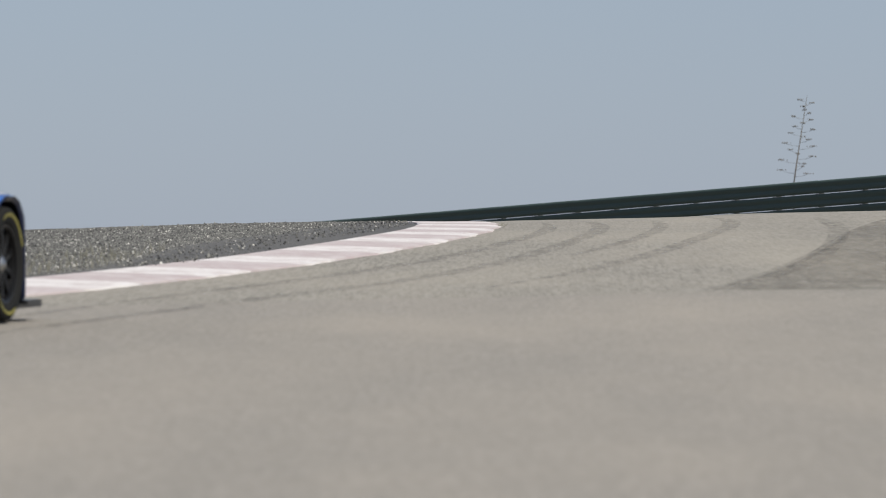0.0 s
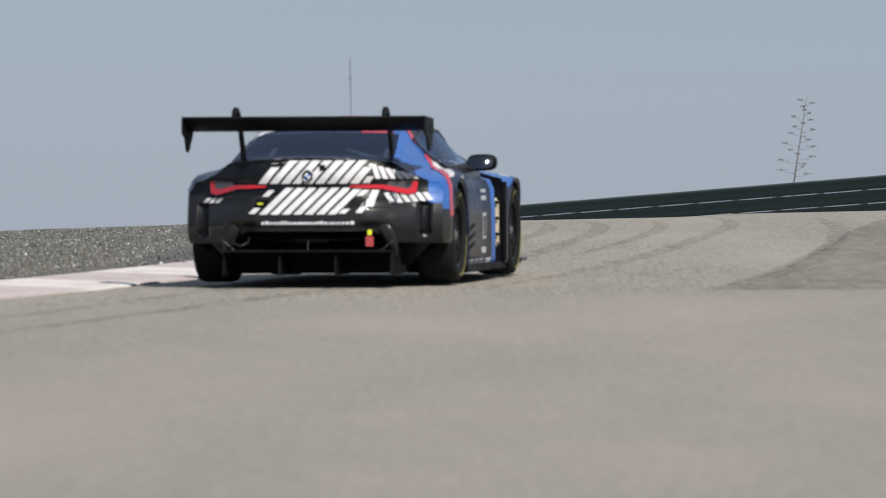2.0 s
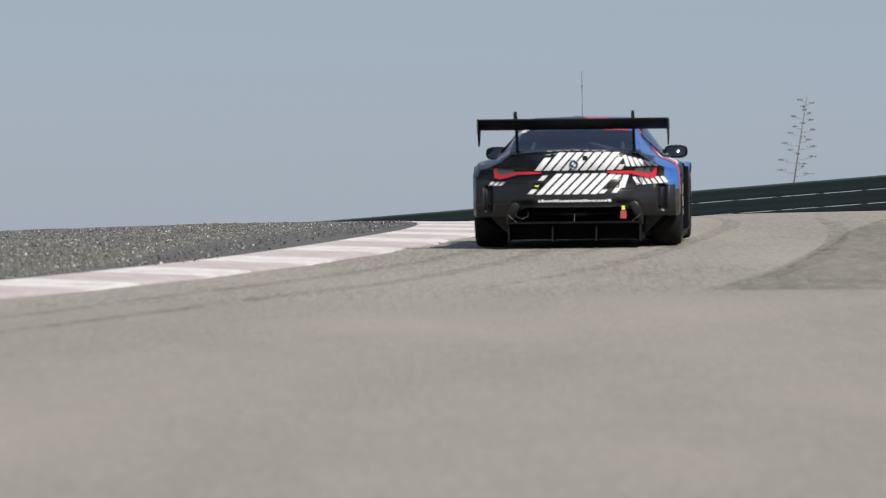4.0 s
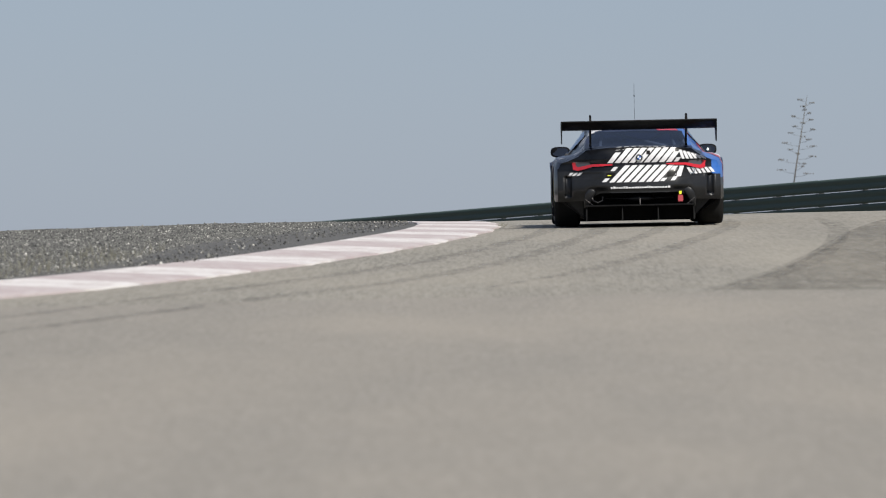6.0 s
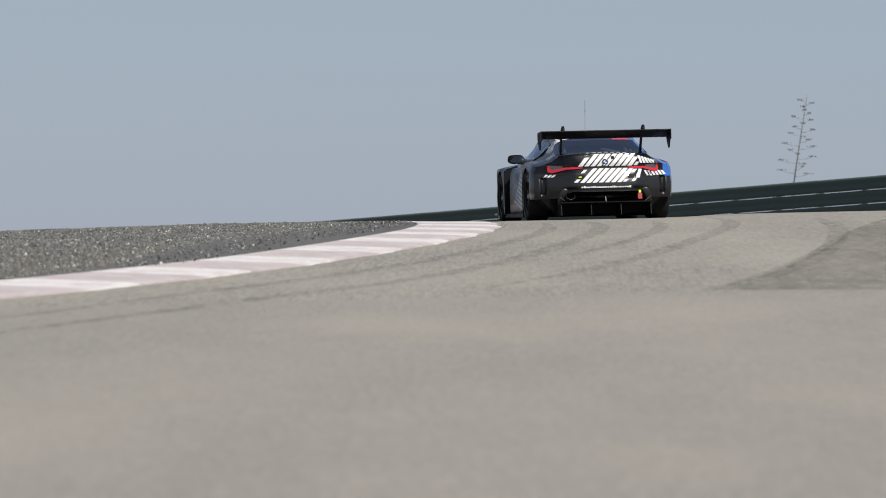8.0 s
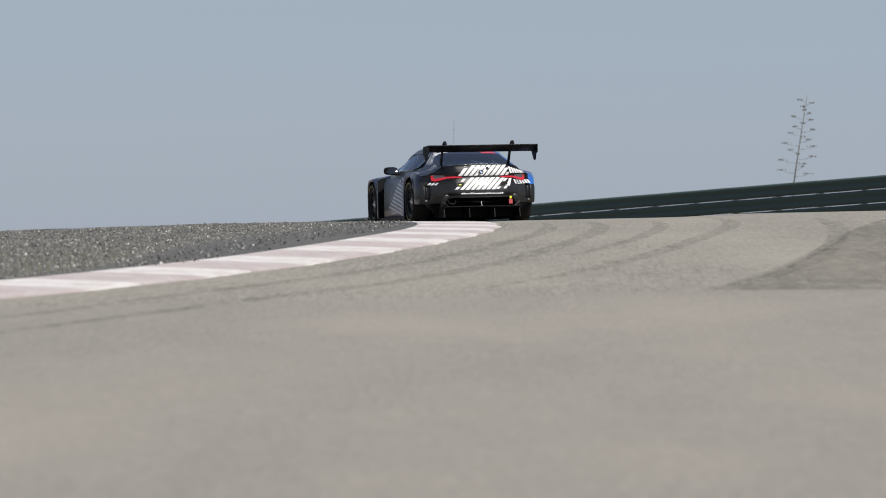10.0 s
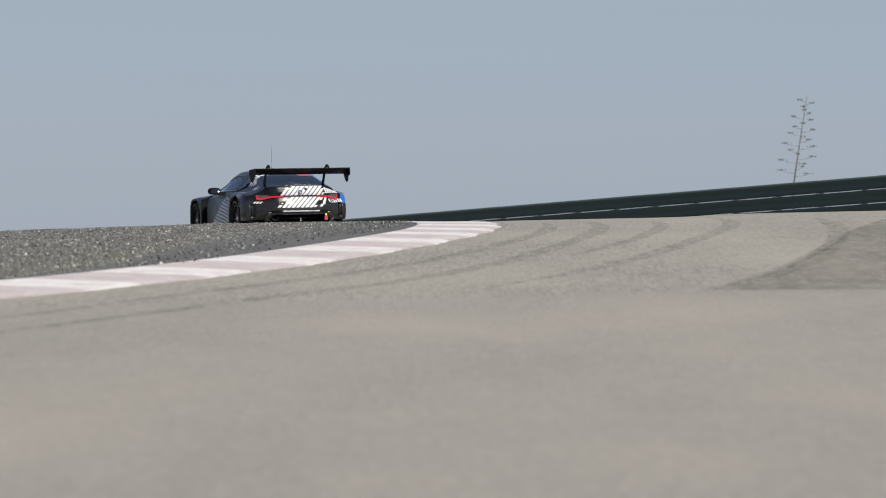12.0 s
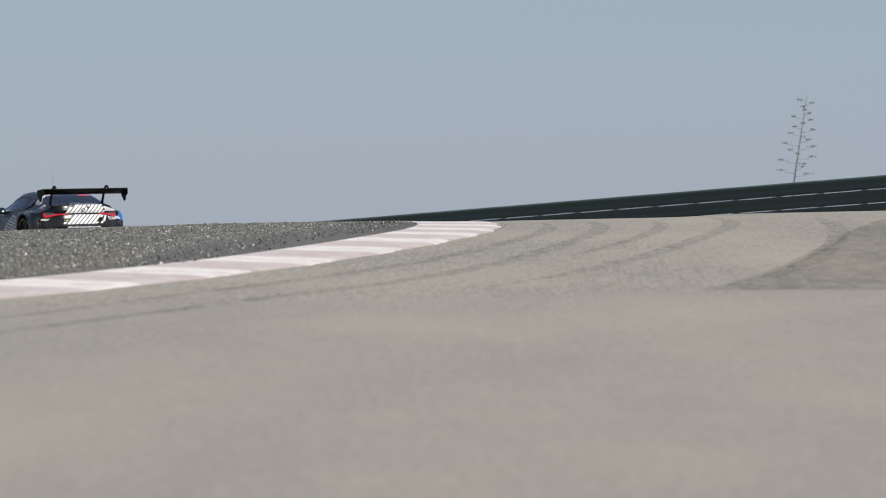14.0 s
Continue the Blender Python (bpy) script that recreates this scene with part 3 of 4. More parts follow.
CABIN_Y = [-0.64, -0.57, -0.5, -0.42, -0.34, -0.26, -0.18, -0.11, -0.02, 0.07, 0.16, 0.25, 0.34, 0.43, 0.52, 0.61, 0.70, 0.78, 0.9, 1.0, 1.1, 1.2, 1.3, 1.38, 1.46, 1.54, 1.62, 1.7, 1.78, 1.86, 1.94, 2.02, 2.1, 2.17, 2.24]


def cabin_section(y):
    zr, wr, wb = float(roof_height(y)), float(roof_half(y)), float(waist_half(y))
    zb = 0.80
    h = zr - zb
    top = 0.78 if 0.5 < y < 1.7 else 0.74
    low = 0.16 + max(0.0, (0.50 - y) * 0.55 if y > 0.1 else 0.0)       # the side glass tapers towards the tail
    return [(wb, y, zb - 0.03), (wb - 0.03 * h + (wr - wb) * (low - 0.16), y, zb + low * h), (wb + (wr - wb) * 0.80, y, zb + top * h), (wr + 0.012, y, zb + 0.90 * h),
            (wr - 0.035, y, zb + 0.96 * h), (wr - 0.11, y, zb + 0.99 * h), (wr * 0.45, y, zr), (0, y, zr + 0.008)]


def cabin(car):
    groups = {"roof": (bmesh.new(), [NAVY, BLUE, BLACK]), "rear_window": (bmesh.new(), GLASS), "windscreen": (bmesh.new(), CLEAR_GLASS), "side_window": (bmesh.new(), CLEAR_GLASS), "side_window_left": (bmesh.new(), CLEAR_GLASS)}
    made = {}
    for side in (1, -1):
        rings = [[(side * x, y, z) for x, y, z in cabin_section(v)] for v in CABIN_Y]
        for j in range(len(rings) - 1):
            y = (CABIN_Y[j] + CABIN_Y[j + 1]) / 2
            for i in range(7):
                if i >= 4 and -0.6 < y < -0.02:
                    g = "rear_window"
                elif i >= 4 and y > 1.45 and y < 2.2:
                    g = "windscreen"
                elif i == 1 and (0.16 < y < 0.70 or 0.78 < y < 2.0):
                    g = "side_window" if side > 0 else "side_window_left"
                else:
                    g = "roof"
                bm = groups[g][0]
                quad = [bm.verts.new(p) for p in (rings[j][i], rings[j][i + 1], rings[j + 1][i + 1], rings[j + 1][i])]
                f = bm.faces.new(quad)
                if g == "roof":
                    f.material_index = 1 if side > 0 and y < 0.16 and i < 4 else (2 if y > 0.1 and i in (0, 1, 2) else 0)
    for g, (bm, mat) in groups.items():
        bmesh.ops.remove_doubles(bm, verts=bm.verts, dist=0.0005)
        name = "side_window" if g.startswith("side") else g
        ob = part(name, bm, mat, car, "" if g == "roof" else "dark tinted glass", smooth=True)
        ob.data.set_sharp_from_angle(angle=radians(40))
        if g != "roof":
            ob.visible_shadow = False
        made[g] = ob
        if g == "roof":                    # dark lining a finger's breadth inside
            bm = bmesh.new()
            bm.from_mesh(ob.data)
            for v in bm.verts:
                v.co.x *= 0.972
                v.co.z -= 0.016
            for f in bm.faces:
                f.material_index = 0
            part("headlining", bm, INTERIOR, car, "matt black headlining")
    return made


def window_frames(car):
    """Black trim round each side window."""
    ys = [v for v in CABIN_Y if 0.15 < v < 2.03]
    for s in (1, -1):
        low = [cabin_section(y)[1] for y in ys]
        high = [cabin_section(y)[2] for y in ys]
        path = [(s * (x + 0.003), y, z) for x, y, z in low + high[::-1] + low[:1]]
        bm = bmesh.new()
        tube(bm, path, 0.013, 6)
        part("window_frame", bm, BLACK, car, "black trim round the side window", smooth=True)


def tube(bm, path, r, n=8):
    rings = []
    for k, p in enumerate(path):
        p = Vector(p)
        a, b = Vector(path[max(k - 1, 0)]), Vector(path[min(k + 1, len(path) - 1)])
        d = (b - a).normalized()
        u = d.cross(Vector((0.3, 0.2, 0.93))).normalized()
        v = d.cross(u)
        rings.append([bm.verts.new(p + u * (r * math.cos(6.2832 * i / n)) + v * (r * math.sin(6.2832 * i / n))) for i in range(n)])
    for a, b in zip(rings, rings[1:]):
        for i in range(n):
            bm.faces.new((a[i], a[(i + 1) % n], b[(i + 1) % n], b[i]))
    bm.faces.new(rings[0])
    bm.faces.new(rings[-1])


def slab(bm, outline, x0, x1, bevel=0.0):
    """A plate whose outline lies in the y-z plane."""
    a = [bm.verts.new((x0, y, z)) for y, z in outline]
    b = [bm.verts.new((x1, y, z)) for y, z in outline]
    n = len(outline)
    bm.faces.new(a)
    bm.faces.new(list(reversed(b)))
    for i in range(n):
        bm.faces.new((a[i], b[i], b[(i + 1) % n], a[(i + 1) % n]))
    if bevel:
        bmesh.ops.bevel(bm, geom=list(bm.edges), offset=bevel, segments=2, affect="EDGES")


def box(bm, x0, x1, y0, y1, z0, z1, bevel=0.0):
    slab(bm, [(y0, z0), (y1, z0), (y1, z1), (y0, z1)], x0, x1, bevel)


def lathe(bm, section, n, seg=None):
    """Turns (radius, x) points about the axle."""
    lo, hi = seg if seg else (0.0, 6.28318)
    rings = []
    count = n if not seg else n + 1
    for k in range(count):
        a = lo + (hi - lo) * k / n
        rings.append([bm.verts.new((x, r * math.cos(a), r * math.sin(a))) for r, x in section])
    for k in range(n):
        p, q = rings[k], rings[(k + 1) % count]
        for i in range(len(section) - 1):
            bm.faces.new((p[i], p[i + 1], q[i + 1], q[i]))


def wheel(car, x, y):
    """A wheel about its own axle; its outer face looks along +x, or -x on the other side."""
    side = 1 if x > 0 else -1
    w = 0.15
    bm = bmesh.new()
    lathe(bm, [(0.235, -w * 0.8), (0.26, -w * 0.97), (0.32, -w), (0.345, -w * 0.9), (WHEEL_R, -w * 0.6), (WHEEL_R, 0.0), (WHEEL_R, w * 0.6), (0.345, w * 0.9), (0.32, w), (0.26, w * 0.97), (0.235, w * 0.8)], 40)
    tyre = part("tyre", bm, RUBBER, None, "slick black racing tyre", smooth=True)
    hub = new("wheel")
    hub.parent = car
    tyre.parent = hub
    for k in range(2):
        bm = bmesh.new()
        lathe(bm, [(0.292, side * (w * 0.99 + 0.002)), (0.312, side * (w + 0.004))], 16, (k * 3.14 + 0.35, k * 3.14 + 2.0))
        part("sidewall_marking", bm, YELLOW, hub, "worn yellow tyre marking")
    bm = bmesh.new()
    lathe(bm, [(0.237, -w * 0.8), (0.225, -w * 0.5), (0.215, side * 0.02), (0.225, side * 0.11), (0.24, side * 0.122), (0.24, side * 0.13), (0.228, side * 0.128)], 40)
    for k in range(10):
        a = 6.28318 * k / 10
        m = Matrix.Rotation(a, 4, "X")
        one = bmesh.new()
        slab(one, [(-0.016, 0.05), (0.016, 0.05), (0.022, 0.23), (-0.022, 0.23)], side * 0.075, side * 0.108, 0.004)
        one.transform(m)
        me = bpy.data.meshes.new("spoke_shape")
        one.to_mesh(me)
        one.free()
        bm.from_mesh(me)
        bpy.data.meshes.remove(me)
    part("rim", bm, RIM, hub, "black multi-spoke alloy rim", smooth=False)
    bm = bmesh.new()
    lathe(bm, [(0.0, side * 0.125), (0.022, side * 0.125), (0.03, side * 0.115), (0.055, side * 0.105), (0.058, side * 0.07)], 20)
    part("wheel_nut", bm, STEEL, hub, "bright centre-lock nut", smooth=True)
    bm = bmesh.new()
    lathe(bm, [(0.06, side * 0.0), (0.19, side * 0.0), (0.19, side * 0.03), (0.06, side * 0.03)], 28)
    part("brake_disc", bm, DISC, hub)
    hub.matrix_basis = pose(x, y, WHEEL_R)
    return hub


def rear_wing(car):
    wing = part("rear_wing", wing_blade(), SATIN, car, "matt black carbon rear wing", smooth=True)
    wing.data.set_sharp_from_angle(angle=radians(40))
    wing.matrix_basis = pose(0, 0, -0.015)
    for side in (1, -1):
        bm = bmesh.new()
        slab(bm, [(-1.165, 1.262), (-0.76, 1.245), (-0.745, 1.15), (-0.80, 1.10), (-0.89, 1.02), (-0.95, 0.995), (-1.01, 1.01), (-1.06, 1.11), (-1.165, 1.135)], side * 0.902, side * 0.915, 0.003)
        part("endplate", bm, SATIN, wing)
        bm = bmesh.new()
        outer = [(-0.40, 0.90), (-0.50, 1.02), (-0.62, 1.20), (-0.70, 1.29), (-0.78, 1.328), (-0.86, 1.332), (-0.93, 1.30), (-0.965, 1.235)]
        inner = [(-0.90, 1.215), (-0.895, 1.265), (-0.85, 1.292), (-0.79, 1.285), (-0.735, 1.245), (-0.68, 1.16), (-0.585, 1.0), (-0.56, 0.90)]
        a = [[bm.verts.new((side * 0.565 + dx, y, z)) for y, z in outer] for dx in (-0.012, 0.012)]
        b = [[bm.verts.new((side * 0.565 + dx, y, z)) for y, z in reversed(inner)] for dx in (-0.012, 0.012)]
        for i in range(len(outer) - 1):
            bm.faces.new((a[0][i], a[0][i + 1], b[0][i + 1], b[0][i]))
            bm.faces.new((a[1][i], a[1][i + 1], b[1][i + 1], b[1][i]))
            bm.faces.new((a[0][i], a[0][i + 1], a[1][i + 1], a[1][i]))
            bm.faces.new((b[0][i], b[0][i + 1], b[1][i + 1], b[1][i]))
        for i in (0, -1):
            bm.faces.new((a[0][i], b[0][i], b[1][i], a[1][i]))
        part("swan_neck", bm, SATIN, wing, "curved black wing support")


def wing_blade():
    bm = bmesh.new()
    upper = [(-0.765, 1.158), (-0.78, 1.176), (-0.83, 1.194), (-0.92, 1.208), (-1.02, 1.226), (-1.10, 1.244), (-1.148, 1.262)]
    lower = [(-1.152, 1.25), (-1.10, 1.222), (-1.02, 1.194), (-0.92, 1.168), (-0.83, 1.154), (-0.78, 1.152)]
    loop = upper + lower
    rings = []
    for k in range(13):
        x = -0.902 + 1.804 * k / 12
        rings.append([bm.verts.new((x, y, z)) for y, z in loop])
    n = len(loop)
    for a, b in zip(rings, rings[1:]):
        for i in range(n):
            bm.faces.new((a[i], a[(i + 1) % n], b[(i + 1) % n], b[i]))
    bm.faces.new(rings[0])
    bm.faces.new(rings[-1])
    return bm


def blob(bm, centre, size, power=2.6, u=18, v=10):
    """A rounded box."""
    def sp(a):
        return math.copysign(abs(a) ** (2 / power), a)
    rows = []
    for j in range(v + 1):
        t = math.pi * (j / v - 0.5)
        rows.append([bm.verts.new((centre[0] + size[0] * sp(math.cos(t)) * sp(math.cos(6.28318 * i / u)), centre[1] + size[1] * sp(math.cos(t)) * sp(math.sin(6.28318 * i / u)),
                                   centre[2] + size[2] * sp(math.sin(t)))) for i in range(u)])
    for a, b in zip(rows, rows[1:]):
        for i in range(u):
            bm.faces.new((a[i], a[(i + 1) % u], b[(i + 1) % u], b[i]))
    bmesh.ops.remove_doubles(bm, verts=bm.verts, dist=0.0005)


def door_mirror(car, side):
    bm = bmesh.new()
    blob(bm, (side * 0.893, 1.86, 0.893), (0.118, 0.085, 0.066), 3.0)
    tube(bm, [(side * 0.80, 1.86, 0.83), (side * 0.82, 1.86, 0.84), (side * 0.86, 1.86, 0.865)], 0.022)
    shell = part("door_mirror", bm, SATIN, car, "black carbon door mirror", smooth=True)
    bm = bmesh.new()
    rings = []
    for q in (0.02, 0.35, 0.7, 1.0):                 # convex glass
        ring = []
        for k in range(24):
            a = 6.28318 * k / 24
            u = q * 0.095 * math.copysign(abs(math.cos(a)) ** 0.6, math.cos(a))
            v = q * 0.048 * math.copysign(abs(math.sin(a)) ** 0.6, math.sin(a))
            ring.append(bm.verts.new((side * 0.893 + u, 1.750 + (u * u + v * v) / 0.44 + 0.40 * v + (0.15 if side > 0 else -0.30) * u, 0.893 + v)))
        rings.append(ring)
    bm.faces.new(rings[0])
    for a, b in zip(rings, rings[1:]):
        for i in range(24):
            bm.faces.new((a[i], a[(i + 1) % 24], b[(i + 1) % 24], b[i]))
    part("mirror_glass", bm, MIRROR, shell, "silvered convex mirror glass", smooth=True)


def projector(obs):
    """Drops flat outlines on the car's skin along one of three directions."""
    from mathutils.bvhtree import BVHTree
    verts, polys = [], []
    for ob in obs:
        k = len(verts)
        verts += [v.co.copy() for v in ob.data.vertices]
        polys += [[k + i for i in p.vertices] for p in ob.data.polygons]
    tree = BVHTree.FromPolygons(verts, polys)
    ways = {"rear": Vector((0, 1, 0)), "right": Vector((-1, 0, 0)), "left": Vector((1, 0, 0)), "top": Vector((0, 0, -1))}

    def drop(kind, a, b, lift):
        way = ways[kind]
        start = {"rear": lambda: Vector((a, -4, b)), "right": lambda: Vector((4, a, b)), "left": lambda: Vector((-4, a, b)), "top": lambda: Vector((a, b, 4))}[kind]()
        hit, normal, _, _ = tree.ray_cast(start, way)
        if hit is None:
            return None
        if normal.dot(way) > 0:
            normal = -normal
        return hit + normal * lift

    def decal(name, kind, corners, mat, parent, label="", lift=0.003, thick=0.0, nu=6, nv=6):
        """corners: four points of a quad in the plane across the direction."""
        bm = bmesh.new()
        grid = []
        for j in range(nv + 1):
            line = []
            for i in range(nu + 1):
                s, t = i / nu, j / nv
                p = [(corners[0][c] * (1 - s) + corners[1][c] * s) * (1 - t) + (corners[3][c] * (1 - s) + corners[2][c] * s) * t for c in (0, 1)]
                q = drop(kind, p[0], p[1], lift + thick)
                line.append(bm.verts.new(q) if q else None)
            grid.append(line)
        for j in range(nv):
            for i in range(nu):
                c = [grid[j][i], grid[j][i + 1], grid[j + 1][i + 1], grid[j + 1][i]]
                if None not in c and (c[0].co - c[2].co).length < 0.4:
                    bm.faces.new(c)
        if not bm.faces:
            bm.free()
            return None
        if thick:
            r = bmesh.ops.extrude_face_region(bm, geom=list(bm.faces))
            bmesh.ops.translate(bm, verts=[v for v in r["geom"] if isinstance(v, bmesh.types.BMVert)], vec=ways[kind] * (thick + 0.01))
        return part(name, bm, mat, parent, label, smooth=not thick)
    def finish(name, grid, mat, parent, label, thick, way):
        bm = bmesh.new()
        rows = [[bm.verts.new(p) for p in line] for line in grid]
        for p, q in zip(rows, rows[1:]):
            for i in range(len(p) - 1):
                bm.faces.new((p[i], p[i + 1], q[i + 1], q[i]))
        if thick:
            r = bmesh.ops.extrude_face_region(bm, geom=list(bm.faces))
            bmesh.ops.translate(bm, verts=[v for v in r["geom"] if isinstance(v, bmesh.types.BMVert)], vec=way * (thick + 0.01))
        return part(name, bm, mat, parent, label, smooth=not thick)

    def fine(line, n):
        line = [Vector(p) for p in line]
        k = len(line) - 1
        return [line[min(int(k * j / n), k - 1)].lerp(line[min(int(k * j / n), k - 1) + 1], k * j / n - min(int(k * j / n), k - 1)) for j in range(n + 1)]

    def strip(name, kind, a, b, mat, parent, label="", lift=0.003, thick=0.0, n=24, across=3):
        """A band between two lines, dropped on the skin along a direction."""
        grid = []
        for p, q in zip(fine(a, n), fine(b, n)):
            line = [drop(kind, *p.lerp(q, i / across), lift + thick) for i in range(across + 1)]
            if None not in line:
                grid.append(line)
        return finish(name, grid, mat, parent, label, thick, ways[kind])

    def cling(name, a, b, mat, parent, label="", lift=0.004, n=24, across=4):
        """A band of film between two lines in space, laid on the nearest skin."""
        grid = []
        for p, q in zip(fine(a, n), fine(b, n)):
            line = []
            for i in range(across + 1):
                w = p.lerp(q, i / across)
                hit, normal, _, _ = tree.find_nearest(w)
                if normal.dot(Vector((hit.x, -0.3, 0.5))) < 0:
                    normal = -normal
                line.append(hit + normal * lift)
            grid.append(line)
        return finish(name, grid, mat, parent, label, 0.0, None)
    return decal, strip, cling


def strake(bm, s):
    """A swept, flattened horn that runs from the bumper down to the diffuser's side."""
    path = [(0.46, -0.88, 0.44), (0.515, -0.925, 0.452), (0.565, -0.94, 0.42), (0.60, -0.925, 0.36), (0.625, -0.90, 0.29), (0.64, -0.87, 0.22)]
    wide = [0.008, 0.026, 0.042, 0.044, 0.034, 0.016]
    rings = []
    for (x, y, z), w in zip(path, wide):
        rings.append([bm.verts.new((s * (x + w * math.cos(a)), y + 0.03 + w * 0.34 * math.sin(a), z + 0.5 * w * math.cos(a))) for a in [6.28318 * k / 12 for k in range(12)]])
    for a, b in zip(rings, rings[1:]):
        for i in range(12):
            bm.faces.new((a[i], a[(i + 1) % 12], b[(i + 1) % 12], b[i]))
    bm.faces.new(rings[0])
    bm.faces.new(rings[-1])


def livery(car, body, bumper, roof, rear_glass):
    decal, strip, cling = projector([body, bumper, roof, rear_glass])
    stripe = "white diagonal stripe film"

    def rear(x0, x1, z0, z1, lean, name="stripe", mat=WHITE, label=stripe):
        decal(name, "rear", [(x0, z0), (x1, z0), (x1 + lean, z1), (x0 + lean, z1)], mat, bumper, label, nu=2, nv=6)
    # lower block under the lamps
    for k in range(9):
        x = -0.445 + 0.0865 * k
        if k == 0:
            rear(x, x + 0.052, 0.525, 0.568, 0.042)
            rear(x + 0.10, x + 0.150, 0.652, 0.70, 0.046)
        elif k == 8:
            rear(x - 0.01, x + 0.042, 0.525, 0.56, 0.035)
            rear(x + 0.115, x + 0.165, 0.655, 0.70, 0.045)
        else:
            rear(x - 0.004, x + 0.057, 0.519, 0.716, 0.194)
    rear(0.36, 0.41, 0.53, 0.66, 0.105)
    rear(0.435, 0.485, 0.575, 0.70, 0.04)
    # boot lid block above the lamps
    for k in range(9):
        x = -0.375 + 0.0865 * k
        rear(x - 0.004, x + 0.060, 0.748, 0.870 if k in (0, 8) else 0.918, 0.10 if k in (0, 8) else 0.15)
    rear(0.405, 0.455, 0.752, 0.80, 0.035)
    for k in range(6):
        x = 0.500 + 0.052 * k
        rear(x, x + 0.035, 0.782, 0.888 - 0.013 * k, -0.035 - 0.006 * k)
    for k in range(6):
        x = 0.60 + 0.052 * k
        rear(x, x + 0.036, 0.60 + 0.004 * k, 0.678, -0.045)
    for k in range(3):
        x = -0.845 + 0.052 * k
        rear(x, x + 0.036, 0.605, 0.642, 0.04)
    # boot lid top, in front of the lip
    for k in range(7):
        x = -0.30 + 0.0865 * k
        decal("stripe", "top", [(x + 0.02, -0.93), (x + 0.074, -0.93), (x + 0.16, -0.72), (x + 0.106, -0.72)], WHITE, body, stripe, nu=2, nv=4)
    # unreadable line of lettering: plain bars
    x = -0.343
    letters = random.Random(12)
    while x < 0.335:
        n = letters.choice((0.011, 0.019, 0.021, 0.023, 0.029))
        low, high = 0.446, letters.choice((0.463, 0.464, 0.470))
        decal("lettering_bar", "rear", [(x, low), (x + n, low), (x + n, high), (x, high)], WHITE, bumper, "white line of small lettering", nu=1, nv=1)
        x += n + 0.0065
    # lamps
    for s in (1, -1):
        lamp = decal("tail_lamp", "rear", [(s * 0.55, 0.69), (s * 0.77, 0.68), (s * 0.765, 0.775), (s * 0.58, 0.765)], LAMP_SMOKE, car, "smoked lamp unit with red light bars", lift=0.006, thick=0.006, nu=8, nv=4)
        low = [(0.315, 0.716), (0.44, 0.707), (0.54, 0.705), (0.64, 0.676), (0.715, 0.660), (0.768, 0.674), (0.778, 0.765)]
        high = [(0.315, 0.732), (0.44, 0.737), (0.54, 0.738), (0.64, 0.715), (0.705, 0.702), (0.732, 0.716), (0.742, 0.769)]
        strip("light_bar", "rear", [(s * u, v) for u, v in low], [(s * u, v) for u, v in high], LAMP_RED, lamp, "glossy red light bar bent upwards at its end", lift=0.010, thick=0.008, n=36, across=3)
        decal("bumper_vent", "rear", [(s * 0.815, 0.345), (s * 0.87, 0.345), (s * 0.875, 0.57), (s * 0.80, 0.57)], BLACK, bumper, "black vertical slot", nu=2, nv=6)
        bm = bmesh.new()
        strake(bm, s)
        part("bumper_strake", bm, CARBON, bumper, "swept glossy carbon strake of the bumper", smooth=True)
    decal("dark_panel", "rear", [(-0.40, 0.572), (-0.31, 0.572), (-0.28, 0.63), (-0.39, 0.63)], SATIN, bumper, lift=0.005, nu=2, nv=2)
    decal("badge_plate", "rear", [(-0.375, 0.593), (-0.335, 0.593), (-0.335, 0.604), (-0.375, 0.604)], LIME, bumper, "small lime yellow tag", lift=0.008, nu=2, nv=1)
    decal("dark_panel", "rear", [(0.31, 0.575), (0.43, 0.575), (0.44, 0.635), (0.33, 0.635)], SATIN, bumper, lift=0.005, nu=2, nv=2)
    badge_y, badge_z = tail_y(0, 0.80) - 0.004, 0.805
    bm = bmesh.new()
    blob(bm, (0, badge_y, badge_z), (0.040, 0.008, 0.040), 2.0, 20, 10)
    badge = part("boot_badge", bm, SATIN, bumper, "round black badge with a silver rim", smooth=True)
    bm = bmesh.new()
    tube(bm, [(0.040 * math.cos(a), badge_y - 0.004, badge_z + 0.040 * math.sin(a)) for a in [6.28318 * k / 20 for k in range(21)]], 0.005, 6)
    part("badge_rim", bm, STEEL, badge, "silver rim", smooth=True)
    for k in range(4):
        bm = bmesh.new()
        arc = [(0.0, 0.0)] + [(0.024 * math.cos(k * 1.5708 + a), 0.024 * math.sin(k * 1.5708 + a)) for a in (0.0, 0.52, 1.05, 1.5708)]
        bm.faces.new([bm.verts.new((u, badge_y - 0.011, badge_z + v)) for u, v in arc])
        part("badge_quarter", bm, WHITE if k % 2 else BLUE, badge)
    decal("boot_lock", "rear", [(0.085, 0.84), (0.13, 0.84), (0.13, 0.885), (0.085, 0.885)], SATIN, bumper, "black release button", lift=0.006, nu=2, nv=2)
    # roof bands
    decal("roof_band", "top", [(0.25, 0.0), (0.49, 0.0), (0.16, 1.20), (-0.14, 1.20)], RED, roof, "red roof band", nu=4, nv=14)
    decal("roof_band", "top", [(0.495, 0.0), (0.53, 0.0), (0.52, 1.20), (0.17, 1.20)], BLUE, roof, "blue roof band", nu=4, nv=14)
    for k in range(4):
        y = 0.0 + 0.10 * k
